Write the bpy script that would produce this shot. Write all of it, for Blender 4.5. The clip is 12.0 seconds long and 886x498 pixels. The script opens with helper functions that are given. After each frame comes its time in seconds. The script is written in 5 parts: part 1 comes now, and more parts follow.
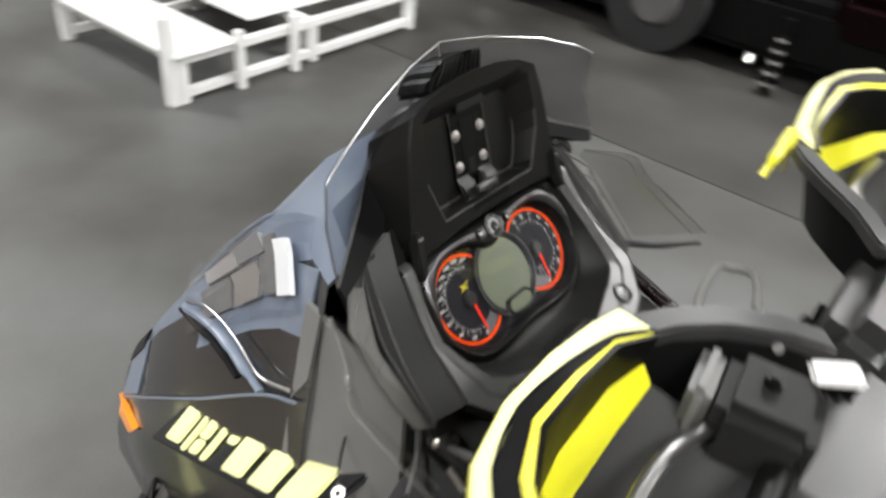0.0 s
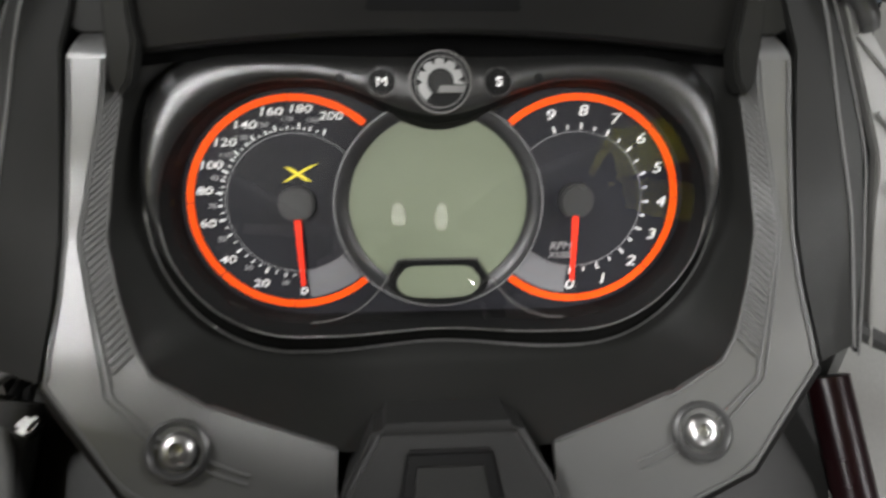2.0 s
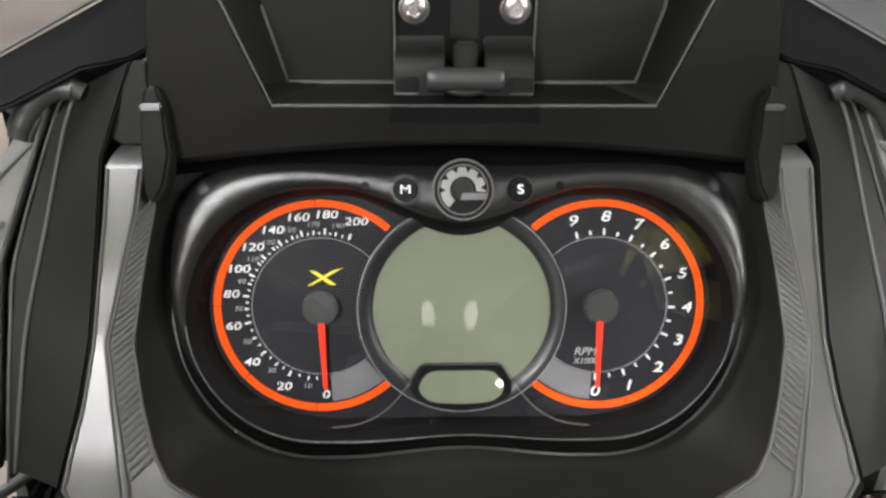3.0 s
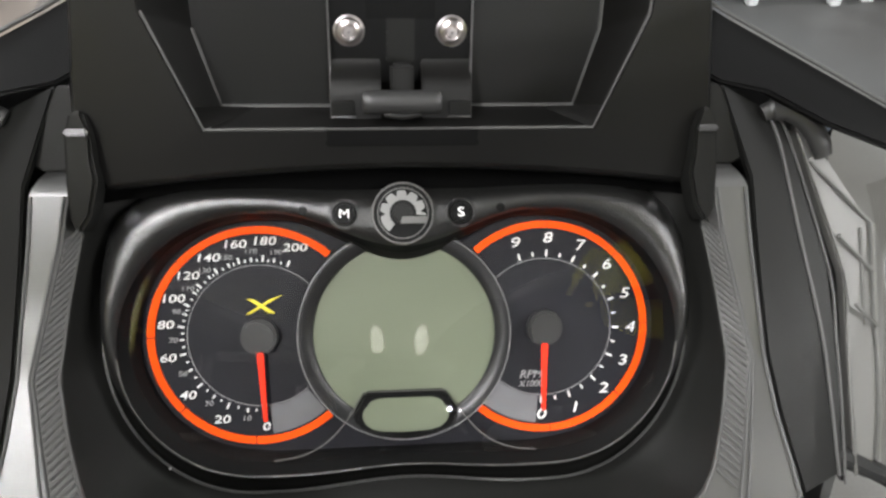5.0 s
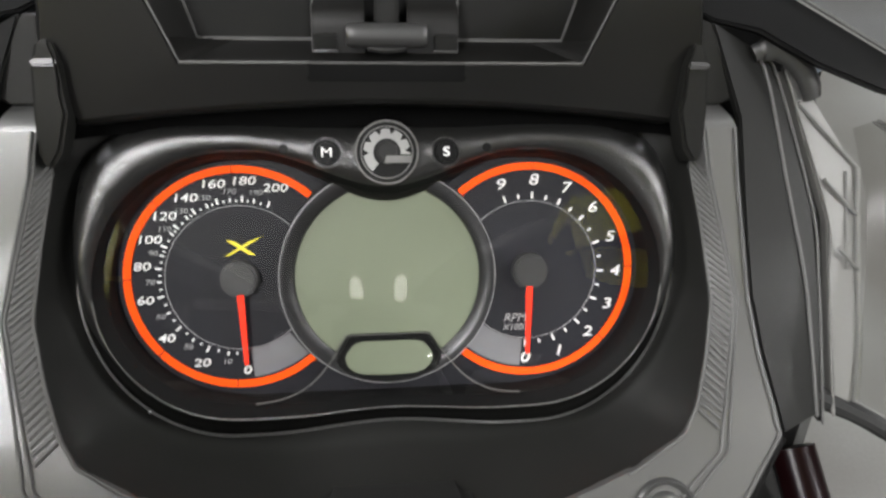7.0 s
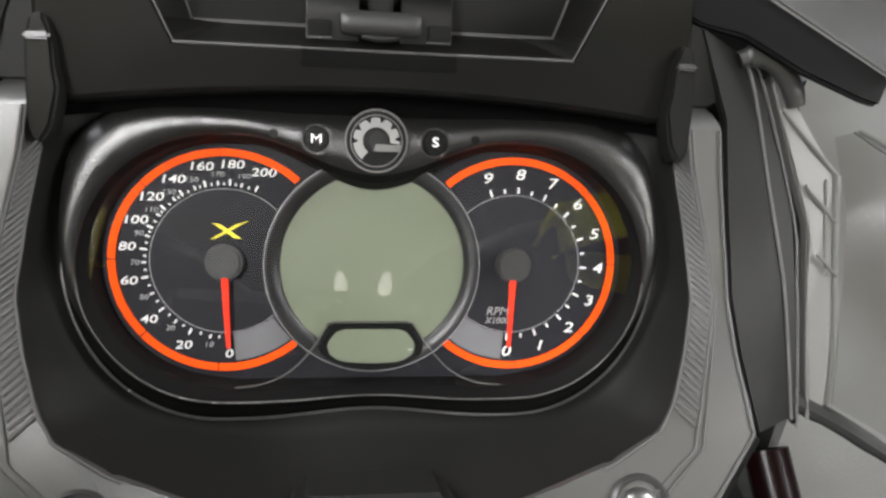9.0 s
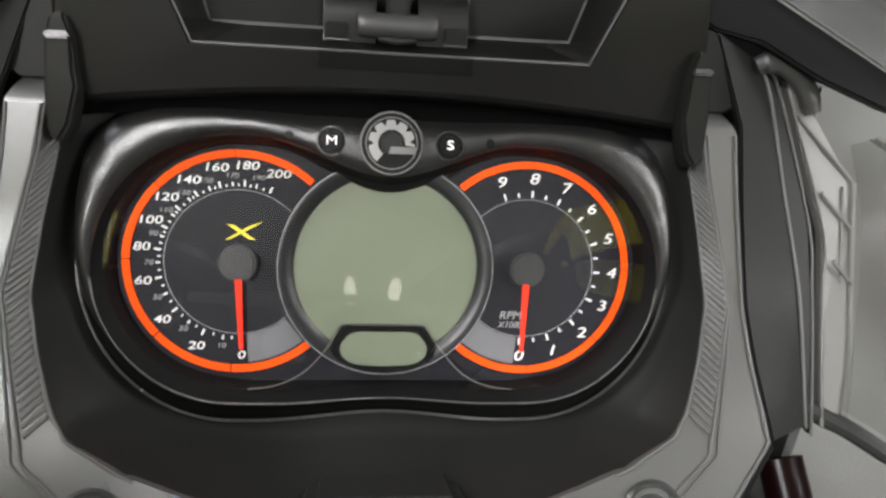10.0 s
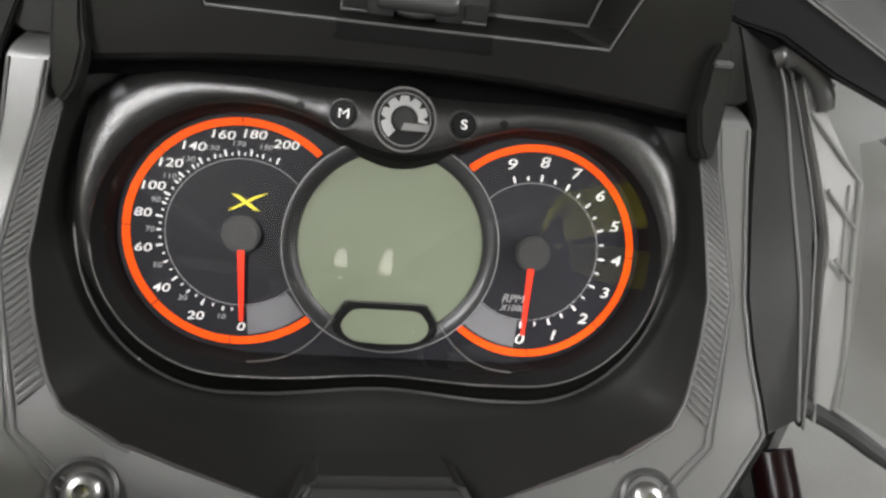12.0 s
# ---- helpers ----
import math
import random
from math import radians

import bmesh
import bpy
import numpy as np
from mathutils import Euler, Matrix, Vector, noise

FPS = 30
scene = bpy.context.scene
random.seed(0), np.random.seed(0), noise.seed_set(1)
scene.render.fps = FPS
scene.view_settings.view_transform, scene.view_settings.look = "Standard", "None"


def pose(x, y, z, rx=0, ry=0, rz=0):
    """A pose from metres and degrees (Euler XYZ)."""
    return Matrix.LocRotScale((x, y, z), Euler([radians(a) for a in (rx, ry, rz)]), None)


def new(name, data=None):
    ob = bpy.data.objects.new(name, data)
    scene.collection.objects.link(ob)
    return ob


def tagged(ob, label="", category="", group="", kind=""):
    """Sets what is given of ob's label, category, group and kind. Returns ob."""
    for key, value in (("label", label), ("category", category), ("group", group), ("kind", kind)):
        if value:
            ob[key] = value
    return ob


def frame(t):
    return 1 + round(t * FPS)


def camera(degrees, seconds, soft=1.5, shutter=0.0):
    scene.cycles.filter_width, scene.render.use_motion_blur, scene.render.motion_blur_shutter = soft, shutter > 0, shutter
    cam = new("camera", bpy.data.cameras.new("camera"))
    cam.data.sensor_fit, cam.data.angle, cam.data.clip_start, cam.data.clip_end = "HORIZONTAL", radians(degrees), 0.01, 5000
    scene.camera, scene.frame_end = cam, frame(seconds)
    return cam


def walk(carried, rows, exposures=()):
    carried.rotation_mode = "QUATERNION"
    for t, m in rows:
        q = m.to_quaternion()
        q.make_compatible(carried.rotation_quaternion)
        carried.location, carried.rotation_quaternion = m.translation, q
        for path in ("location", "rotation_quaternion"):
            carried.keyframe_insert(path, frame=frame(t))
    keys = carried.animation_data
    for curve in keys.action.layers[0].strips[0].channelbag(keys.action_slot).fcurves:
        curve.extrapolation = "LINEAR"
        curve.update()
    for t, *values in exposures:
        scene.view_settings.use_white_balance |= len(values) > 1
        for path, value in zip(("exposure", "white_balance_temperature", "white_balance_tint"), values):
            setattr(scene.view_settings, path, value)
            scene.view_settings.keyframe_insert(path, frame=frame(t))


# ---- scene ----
# The dash frame: u to the right, v up along the gauge face, n out of the face towards the rider.
# It stands 1.0 m over the floor and leans back, so that the face lies 48 degrees over the level.
G = pose(0, 0, 1.0, 48, 0, 0)

cam = camera(61.7, 12.0, soft=2.7, shutter=0.5)
ROWS = [
    (0.0, -0.6319, 0.1774, 0.6196, 16.37, -40.03, -35.84),
    (0.2, -0.5081, 0.1375, 0.6179, 10.66, -34.63, -25.89),
    (0.4, -0.4314, 0.1331, 0.6431, 5.54, -27.71, -18.29),
    (0.6, -0.3697, 0.1236, 0.6341, 1.82, -21.45, -13.36),
    (0.8, -0.3109, 0.0994, 0.6, -0.53, -19.3, -11.74),
    (1.0, -0.2415, 0.076, 0.5691, -3.62, -14.98, -8.47),
    (1.2, -0.1647, 0.0568, 0.5133, -7.33, -10.74, -2.67),
    (1.5, -0.0804, 0.0563, 0.4466, -10.49, -6.11, -2.61),
    (1.7, -0.0441, 0.058, 0.4104, -12.23, -4.76, -2.0),
    (2.0, -0.0257, 0.0555, 0.3693, -12.2, -4.4, -0.05),
    (2.2, -0.0092, 0.0609, 0.366, -9.91, -2.61, -1.13),
    (2.5, -0.0142, 0.0642, 0.3661, -7.9, -2.86, 0.67),
    (3.0, -0.0188, 0.0626, 0.3695, -5.24, -1.54, -0.09),
    (5.0, -0.012, 0.0618, 0.365, -3.28, -5.09, -0.98),
    (5.5, -0.0141, 0.0603, 0.366, -3.08, -5.55, -0.41),
    (6.0, -0.0136, 0.0599, 0.366, -2.92, -5.77, -0.24),
    (6.5, -0.0111, 0.0571, 0.3611, -3.96, -6.44, -2.59),
    (7.0, -0.0159, 0.0545, 0.3587, -6.72, -6.97, -0.6),
    (7.5, -0.0133, 0.0517, 0.3594, -7.33, -7.6, 0.01),
    (9.5, -0.0178, 0.0452, 0.3623, -5.95, -7.62, 2.13),
    (10.0, -0.0193, 0.0436, 0.3617, -5.73, -7.25, 2.19),
    (10.5, -0.0191, 0.0454, 0.3585, -6.68, -7.35, 2.11),
    (11.0, -0.02, 0.0436, 0.3568, -7.03, -7.87, 2.82),
    (11.5, -0.0221, 0.0421, 0.3551, -7.78, -7.7, 3.65),
    (12.0, -0.0318, 0.0461, 0.3557, -8.27, -8.51, 5.08),
]
walk(cam, [(t, G @ pose(u, v, n, rx, ry, rz)) for t, u, v, n, rx, ry, rz in ROWS],
     exposures=[(0.0, 0.02), (0.5, -0.10), (0.9, -0.18), (1.4, 0.16), (2.0, 0.37), (2.6, 0.44), (12.0, 0.50)])

# ---- light: a closed hall with ceiling strip lights ----
world = bpy.data.worlds.new("hall_dusk")
world.use_nodes = True
world.node_tree.nodes["Background"].inputs[0].default_value = (0.6, 0.65, 0.7, 1)
world.node_tree.nodes["Background"].inputs[1].default_value = 0.05
scene.world = world
HALL = (-8.0, -12.0, 10.0, 9.0, 4.2)      # x0, y0, x1, y1, height
STRIPS = [(-2.9, 0.8), (3.6, 0.4), (-1.5, -2.1), (4.4, -2.6), (-1.4, 7.6), (-0.4, 4.6), (-0.2, 7.0), (5.6, -3.4), (-2.7, -5.1), (1.4, -8.8), (2.8, -10.2)]
STRIP_WATTS = 180.0
OVALS = [(-0.25, -5.2), (0.47, -5.2)]


# ---- materials ----
def material(name, colour, rough=0.5, metal=0.0, grain=0.0, grain_size=400.0, vary=0.15, vary_size=12.0, bump=0.0, coat=0.0, emit=0.0, spec=0.5, tint=None, coat_rough=0.08, stain=False):
    """Principled surface with stains at a large scale and grain at a small one."""
    m = bpy.data.materials.new(name)
    m.use_nodes = True
    nt = m.node_tree
    b = nt.nodes["Principled BSDF"]
    b.inputs["Roughness"].default_value = rough
    b.inputs["Metallic"].default_value = metal
    b.inputs["Coat Weight"].default_value = coat
    b.inputs["Specular IOR Level"].default_value = spec
    tc = nt.nodes.new("ShaderNodeTexCoord")
    big = nt.nodes.new("ShaderNodeTexNoise")
    big.inputs["Scale"].default_value = vary_size
    big.inputs["Detail"].default_value = 6
    fine = nt.nodes.new("ShaderNodeTexNoise")
    fine.inputs["Scale"].default_value = grain_size
    fine.inputs["Detail"].default_value = 2
    for t in (big, fine):
        nt.links.new(tc.outputs["Object"], t.inputs["Vector"])
    ramp = nt.nodes.new("ShaderNodeMix")
    ramp.data_type = "RGBA"
    low = tint or [c * (1 - vary) for c in colour]
    high = [min(1, c * (1 + vary)) for c in colour]
    ramp.inputs["A"].default_value = (*low, 1)
    ramp.inputs["B"].default_value = (*high, 1)
    if stain:
        spread = nt.nodes.new("ShaderNodeMapRange")
        spread.inputs["From Min"].default_value, spread.inputs["From Max"].default_value = 0.36, 0.62
        nt.links.new(big.outputs["Fac"], spread.inputs["Value"])
        nt.links.new(spread.outputs["Result"], ramp.inputs["Factor"])
    else:
        nt.links.new(big.outputs["Fac"], ramp.inputs["Factor"])
    gm = nt.nodes.new("ShaderNodeMix")
    gm.data_type = "RGBA"
    gm.blend_type = "MULTIPLY"
    gm.inputs["Factor"].default_value = grain
    nt.links.new(ramp.outputs["Result"], gm.inputs["A"])
    nt.links.new(fine.outputs["Fac"], gm.inputs["B"])
    nt.links.new(gm.outputs["Result"], b.inputs["Base Color"])
    rr = nt.nodes.new("ShaderNodeMapRange")
    rr.inputs["To Min"].default_value = max(0.02, rough * 0.85)
    rr.inputs["To Max"].default_value = min(1, rough * 1.2)
    nt.links.new(big.outputs["Fac"], rr.inputs["Value"])
    nt.links.new(rr.outputs["Result"], b.inputs["Roughness"])
    if bump:
        bp = nt.nodes.new("ShaderNodeBump")
        bp.inputs["Strength"].default_value = bump
        bp.inputs["Distance"].default_value = 0.0008
        nt.links.new(fine.outputs["Fac"], bp.inputs["Height"])
        nt.links.new(bp.outputs["Normal"], b.inputs["Normal"])
    b.inputs["Coat Roughness"].default_value = coat_rough
    if emit:
        b.inputs["Emission Color"].default_value = (*colour, 1)
        b.inputs["Emission Strength"].default_value = emit
    return m


def glass(name, tint=(1, 1, 1), facing=0.04, rough=0.0):
    """A thin clear pane: what lies behind shows through, the gloss grows with the angle."""
    m = bpy.data.materials.new(name)
    m.use_nodes = True
    nt = m.node_tree
    nt.nodes.remove(nt.nodes["Principled BSDF"])
    out = nt.nodes["Material Output"]
    clear = nt.nodes.new("ShaderNodeBsdfTransparent")
    clear.inputs["Color"].default_value = (*tint, 1)
    shine = nt.nodes.new("ShaderNodeBsdfGlossy")
    shine.inputs["Roughness"].default_value = rough
    lw = nt.nodes.new("ShaderNodeLayerWeight")
    lw.inputs["Blend"].default_value = 0.5
    power = nt.nodes.new("ShaderNodeMath")
    power.operation = "POWER"
    power.inputs[1].default_value = 5.0
    nt.links.new(lw.outputs["Facing"], power.inputs[0])
    rng = nt.nodes.new("ShaderNodeMapRange")
    rng.inputs["To Min"].default_value = facing
    rng.inputs["To Max"].default_value = 0.9
    nt.links.new(power.outputs[0], rng.inputs["Value"])
    mix = nt.nodes.new("ShaderNodeMixShader")
    nt.links.new(rng.outputs["Result"], mix.inputs[0])
    nt.links.new(clear.outputs[0], mix.inputs[1])
    nt.links.new(shine.outputs[0], mix.inputs[2])
    nt.links.new(mix.outputs[0], out.inputs["Surface"])
    return m


BLACK = material("black_textured_plastic", (0.0080, 0.0081, 0.0074), 0.46, spec=0.22, grain=0.25, grain_size=900, bump=0.10, vary=0.25)
DEEP = material("black_smooth_plastic", (0.0025, 0.0025, 0.0025), 0.4, vary=0.2, spec=0.16)
GREY = material("grey_moulded_plastic", (0.050, 0.050, 0.0485), 0.35, grain=0.15, grain_size=1200, bump=0.12, vary=0.15, spec=0.9)
DARKGREY = material("dark_grey_moulded_plastic", (0.016, 0.016, 0.0155), 0.45, grain=0.15, grain_size=1200, bump=0.2, vary=0.2, spec=0.14)
SATIN = material("satin_black_bezel", (0.010, 0.010, 0.0096), 0.28, grain=0.35, grain_size=900, bump=0.42, vary=0.3, spec=1.0)
DIAL = material("dial_face_black", (0.0055, 0.0055, 0.0085), 0.6, spec=0.25, vary=0.25, vary_size=40)
DIALIN = material("dial_centre_charcoal", (0.0092, 0.0092, 0.0122), 0.6, spec=0.25, vary=0.2, vary_size=40)
SILVER = material("dial_silver_patch", (0.19, 0.19, 0.20), 0.4, metal=0.2, grain=0.5, grain_size=2500, vary=0.25, vary_size=60)
ORANGE = material("orange_print", (0.97, 0.080, 0.002), 0.7, spec=0.15, vary=0.05, vary_size=60)
RED = material("needle_red_orange", (0.97, 0.036, 0.012), 0.6, vary=0.05, spec=0.2)
WHITE = material("white_print", (0.80, 0.80, 0.78), 0.5, vary=0.05)
DIMPRINT = material("grey_print", (0.30, 0.30, 0.30), 0.5, vary=0.1)
LCD = material("lcd_grey_green", (0.132, 0.150, 0.103), 0.35, vary=0.06, vary_size=25)
YELLOWPRINT = material("yellow_print", (0.80, 0.66, 0.03), 0.5, vary=0.1)
CHROME = material("chrome", (0.75, 0.74, 0.72), 0.12, metal=1.0, vary=0.1, vary_size=80)
STEEL = material("brushed_steel", (0.45, 0.45, 0.44), 0.3, metal=1.0, grain=0.3, grain_size=600, vary=0.2)
YELLOW = material("yellow_gloss_plastic", (0.70, 0.67, 0.02), 0.35, vary=0.06, vary_size=8, coat=0.5, coat_rough=0.2)
PALEYELLOW = material("pale_yellow_gloss_plastic", (0.84, 0.84, 0.40), 0.30, vary=0.05, vary_size=8, coat=1.0, coat_rough=0.25)
HOODBLUE = material("blue_grey_gloss_hood", (0.15, 0.18, 0.23), 0.36, vary=0.15, vary_size=5, coat=0.2, coat_rough=0.25)
HOODBLACK = material("gloss_black_hood", (0.012, 0.012, 0.013), 0.25, vary=0.2, vary_size=6, coat=0.4)
RUBBER = material("black_rubber", (0.014, 0.014, 0.014), 0.7, grain=0.3, grain_size=500, bump=0.4, vary=0.3)
CABLE = material("grey_cable_sheath", (0.16, 0.16, 0.15), 0.35, vary=0.12, vary_size=30)
AMBER = material("amber_reflector", (0.85, 0.28, 0.01), 0.25, vary=0.1, vary_size=120, coat=0.4)
WHITEPAINT = material("white_painted_steel", (0.78, 0.78, 0.76), 0.4, vary=0.06, vary_size=9)
FLOOR = material("grey_painted_concrete", (0.090, 0.092, 0.088), 0.52, grain=0.3, grain_size=160, vary=0.25, vary_size=1.1, bump=0.05, tint=(0.056, 0.053, 0.047), stain=True)
SHADEFLOOR = material("shaded_concrete", (0.047, 0.045, 0.041), 0.55, grain=0.3, grain_size=160, vary=0.3, vary_size=1.2, bump=0.05, tint=(0.027, 0.025, 0.022), stain=True)
TAN = material("tan_worn_concrete", (0.145, 0.120, 0.098), 0.5, grain=0.25, grain_size=160, vary=0.45, vary_size=4.5, bump=0.05)
WALL = material("grey_wall", (0.30, 0.30, 0.295), 0.7, vary=0.1, vary_size=1.5)
CEIL = material("grey_ceiling", (0.36, 0.36, 0.355), 0.8, vary=0.06, vary_size=1.5)
OVALGLOW = material("dim_lamp_glass", (1.0, 0.97, 0.90), 0.5, vary=0.01, emit=3.4)
TUBEGLOW = material("lit_tube", (1.0, 0.96, 0.88), 0.5, vary=0.01, emit=9.0)
SEAT = material("black_vinyl_seat", (0.018, 0.018, 0.018), 0.5, grain=0.3, grain_size=700, bump=0.4, vary=0.25)
DARKRED = material("dark_red_paint", (0.0045, 0.0010, 0.0013), 0.26, vary=0.2, vary_size=6, spec=0.12)
WELL = material("matt_black_well", (0.003, 0.003, 0.003), 0.6, vary=0.2, spec=0.1)
MATT = material("matt_black_plastic", (0.0030, 0.0030, 0.0030), 0.6, vary=0.2, spec=0.12)
ALU = material("satin_aluminium", (0.80, 0.79, 0.77), 0.36, metal=1.0, vary=0.1, vary_size=120)
CHEEK = material("light_grey_smooth_plastic", (0.095, 0.094, 0.088), 0.42, vary=0.15, vary_size=15)
RIVET = material("dull_rivet_metal", (0.50, 0.47, 0.46), 0.30, metal=1.0, vary=0.2, vary_size=160)
EMBLEM = material("silver_emblem_print", (0.20, 0.20, 0.195), 0.35, vary=0.15, vary_size=90)
RINGGREY = material("screen_ring_charcoal", (0.012, 0.012, 0.0125), 0.35, vary=0.15, spec=0.4)
HUB = material("charcoal_moulded_plastic", (0.024, 0.024, 0.0235), 0.38, vary=0.15, spec=0.5)
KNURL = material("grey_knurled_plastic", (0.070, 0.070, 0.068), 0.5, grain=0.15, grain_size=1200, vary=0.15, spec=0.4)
SLOPESHADE = material("shaded_slope_black", (0.0040, 0.0040, 0.0037), 0.6, vary=0.25, spec=0.08)
GAPSHADE = material("gap_shade_black", (0.0016, 0.0016, 0.0016), 0.9, vary=0.2, spec=0.03)
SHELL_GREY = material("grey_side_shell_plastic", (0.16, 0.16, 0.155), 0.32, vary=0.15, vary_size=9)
BOXBLACK = material("black_box_plastic", (0.0048, 0.0047, 0.0043), 0.40, grain=0.25, grain_size=1400, bump=0.09, vary=0.3, spec=0.33)
CHEEKEDGE = material("worn_grey_edge_plastic", (0.13, 0.13, 0.125), 0.25, vary=0.25, vary_size=60)
LENSGLASS = glass("gauge_cover_clear", (0.985, 0.985, 0.985), 0.028)
SMOKED = glass("windshield_clear", (0.86, 0.87, 0.89), 0.03, 0.03)
DEFLECT = glass("deflector_clear", (0.90, 0.90, 0.89), 0.012, 0.14)
CRYSTAL = glass("headlight_clear", (0.95, 0.96, 0.98), 0.05, 0.04)


# ---- builders ----
def add_object(name, bm, mat, m=None, smooth=False):
    if m is not None:
        bm.transform(m)
    bmesh.ops.recalc_face_normals(bm, faces=bm.faces)
    me = bpy.data.meshes.new(name)
    bm.to_mesh(me)
    bm.free()
    me.materials.append(mat)
    if smooth:
        me.shade_smooth()
        me.set_sharp_from_angle(angle=radians(smooth if smooth is not True else 35))
    return new(name, me)


def part(name, bm, mat, parent, label="", m=None, smooth=False):
    """One mesh under a thing or under a part."""
    ob = add_object(name, bm, mat, m, smooth)
    ob.parent = parent
    if label:
        tagged(ob, label=label)
    return ob


def thing(name, label, category, group="", at=(0, 0, 0)):
    ob = new(name)
    ob.location = at
    ob.empty_display_size = 0.1
    return tagged(ob, label=label, category=category, group=group)


def settle(parent):
    """Parts of a thing that stands away from the origin keep their place."""
    for o in parent.children_recursive:
        if o.parent == parent:
            o.matrix_parent_inverse = Matrix.Translation(parent.location).inverted()


def bevelled(bm, width, segments=2):
    edges = [e for e in bm.edges if len(e.link_faces) == 2 and e.calc_face_angle(0) > 0.5]
    if width > 0 and edges:
        bmesh.ops.bevel(bm, geom=edges, offset=width, segments=segments, affect="EDGES", clamp_overlap=True)
    return bm


def block(size, at=(0, 0, 0), turn=(0, 0, 0), bevel=0.0, taper=1.0):
    bm = bmesh.new()
    bmesh.ops.create_cube(bm, size=1)
    for v in bm.verts:
        if v.co.z > 0:
            v.co.x *= taper
            v.co.y *= taper
        v.co = Vector(v.co[i] * size[i] for i in range(3))
    bevelled(bm, bevel)
    bm.transform(pose(*at, *turn))
    return bm


def join(*bms):
    out = bms[0]
    for b in bms[1:]:
        me = bpy.data.meshes.new("joined")
        b.to_mesh(me)
        b.free()
        out.from_mesh(me)
        bpy.data.meshes.remove(me)
    return out


def plate(points, thick, way=(0, 0, -1), bevel=0.0, segments=2):
    """A panel with that outline, thickened along way."""
    bm = bmesh.new()
    vs = [bm.verts.new(p) for p in points]
    f = bm.faces.new(vs)
    ext = bmesh.ops.extrude_face_region(bm, geom=[f])
    bmesh.ops.translate(bm, verts=[g for g in ext["geom"] if isinstance(g, bmesh.types.BMVert)], vec=Vector(way) * thick)
    bmesh.ops.recalc_face_normals(bm, faces=bm.faces)
    return bevelled(bm, bevel, segments)


def ribbon(left, right, thick, bevel=0.0, way=(0, 0, -1), steps=3):
    """A bent panel between two polylines with as many points, thickened."""
    bm = bmesh.new()
    rows = []
    for a, b in zip(left, right):
        a, b = Vector(a), Vector(b)
        rows.append([bm.verts.new(a.lerp(b, i / steps)) for i in range(steps + 1)])
    faces = []
    for r, s in zip(rows, rows[1:]):
        for i in range(steps):
            faces.append(bm.faces.new((r[i], r[i + 1], s[i + 1], s[i])))
    ext = bmesh.ops.extrude_face_region(bm, geom=faces)
    bmesh.ops.translate(bm, verts=[g for g in ext["geom"] if isinstance(g, bmesh.types.BMVert)], vec=Vector(way) * thick)
    bmesh.ops.recalc_face_normals(bm, faces=bm.faces)
    return bevelled(bm, bevel)


def grid_surface(rows, closed=False):
    """Skin over rows of points."""
    bm = bmesh.new()
    rr = [[bm.verts.new(p) for p in row] for row in rows]
    for a, b in zip(rr, rr[1:]):
        n = len(a)
        for i in range(n if closed else n - 1):
            j = (i + 1) % n
            bm.faces.new((a[i], a[j], b[j], b[i]))
    return bm, rr


def curve_points(points, per=6):
    """Smooth line through the points (Catmull-Rom)."""
    P = [Vector(p) for p in points]
    P = [P[0] * 2 - P[1]] + P + [P[-1] * 2 - P[-2]]
    out = []
    for i in range(1, len(P) - 2):
        a, b, c, d = P[i - 1:i + 3]
        for k in range(per):
            t = k / per
            out.append(0.5 * ((2 * b) + (c - a) * t + (2 * a - 5 * b + 4 * c - d) * t * t + (3 * b - a - 3 * c + d) * t ** 3))
    out.append(P[-2])
    return out


def tube(points, radius, sides=10, per=6, smooth=True, flat=1.0):
    pts = curve_points(points, per) if smooth and len(points) > 2 else [Vector(p) for p in points]
    bm = bmesh.new()
    rings, up = [], None
    for i, p in enumerate(pts):
        way = (pts[min(i + 1, len(pts) - 1)] - pts[max(i - 1, 0)]).normalized()
        if up is None:
            up = Vector((0, 0, 1)) if abs(way.z) < 0.9 else Vector((0, 1, 0))
        side = way.cross(up).normalized()
        up = side.cross(way).normalized()
        r = radius[min(i * len(radius) // len(pts), len(radius) - 1)] if isinstance(radius, (list, tuple)) else radius
        rings.append([bm.verts.new(p + (side * math.cos(a) * r + up * math.sin(a) * r * flat)) for a in (2 * math.pi * k / sides for k in range(sides))])
    for a, b in zip(rings, rings[1:]):
        for k in range(sides):
            bm.faces.new((a[k], a[(k + 1) % sides], b[(k + 1) % sides], b[k]))
    bm.faces.new(rings[0][::-1])
    bm.faces.new(rings[-1])
    return bm


def disc(radius, height, at=(0, 0, 0), sides=48, bevel=0.0, top=1.0):
    bm = bmesh.new()
    bmesh.ops.create_cone(bm, cap_ends=True, segments=sides, radius1=radius, radius2=radius * top, depth=height)
    bevelled(bm, bevel)
    bm.transform(Matrix.Translation(at) @ Matrix.Translation((0, 0, height / 2)))
    return bm


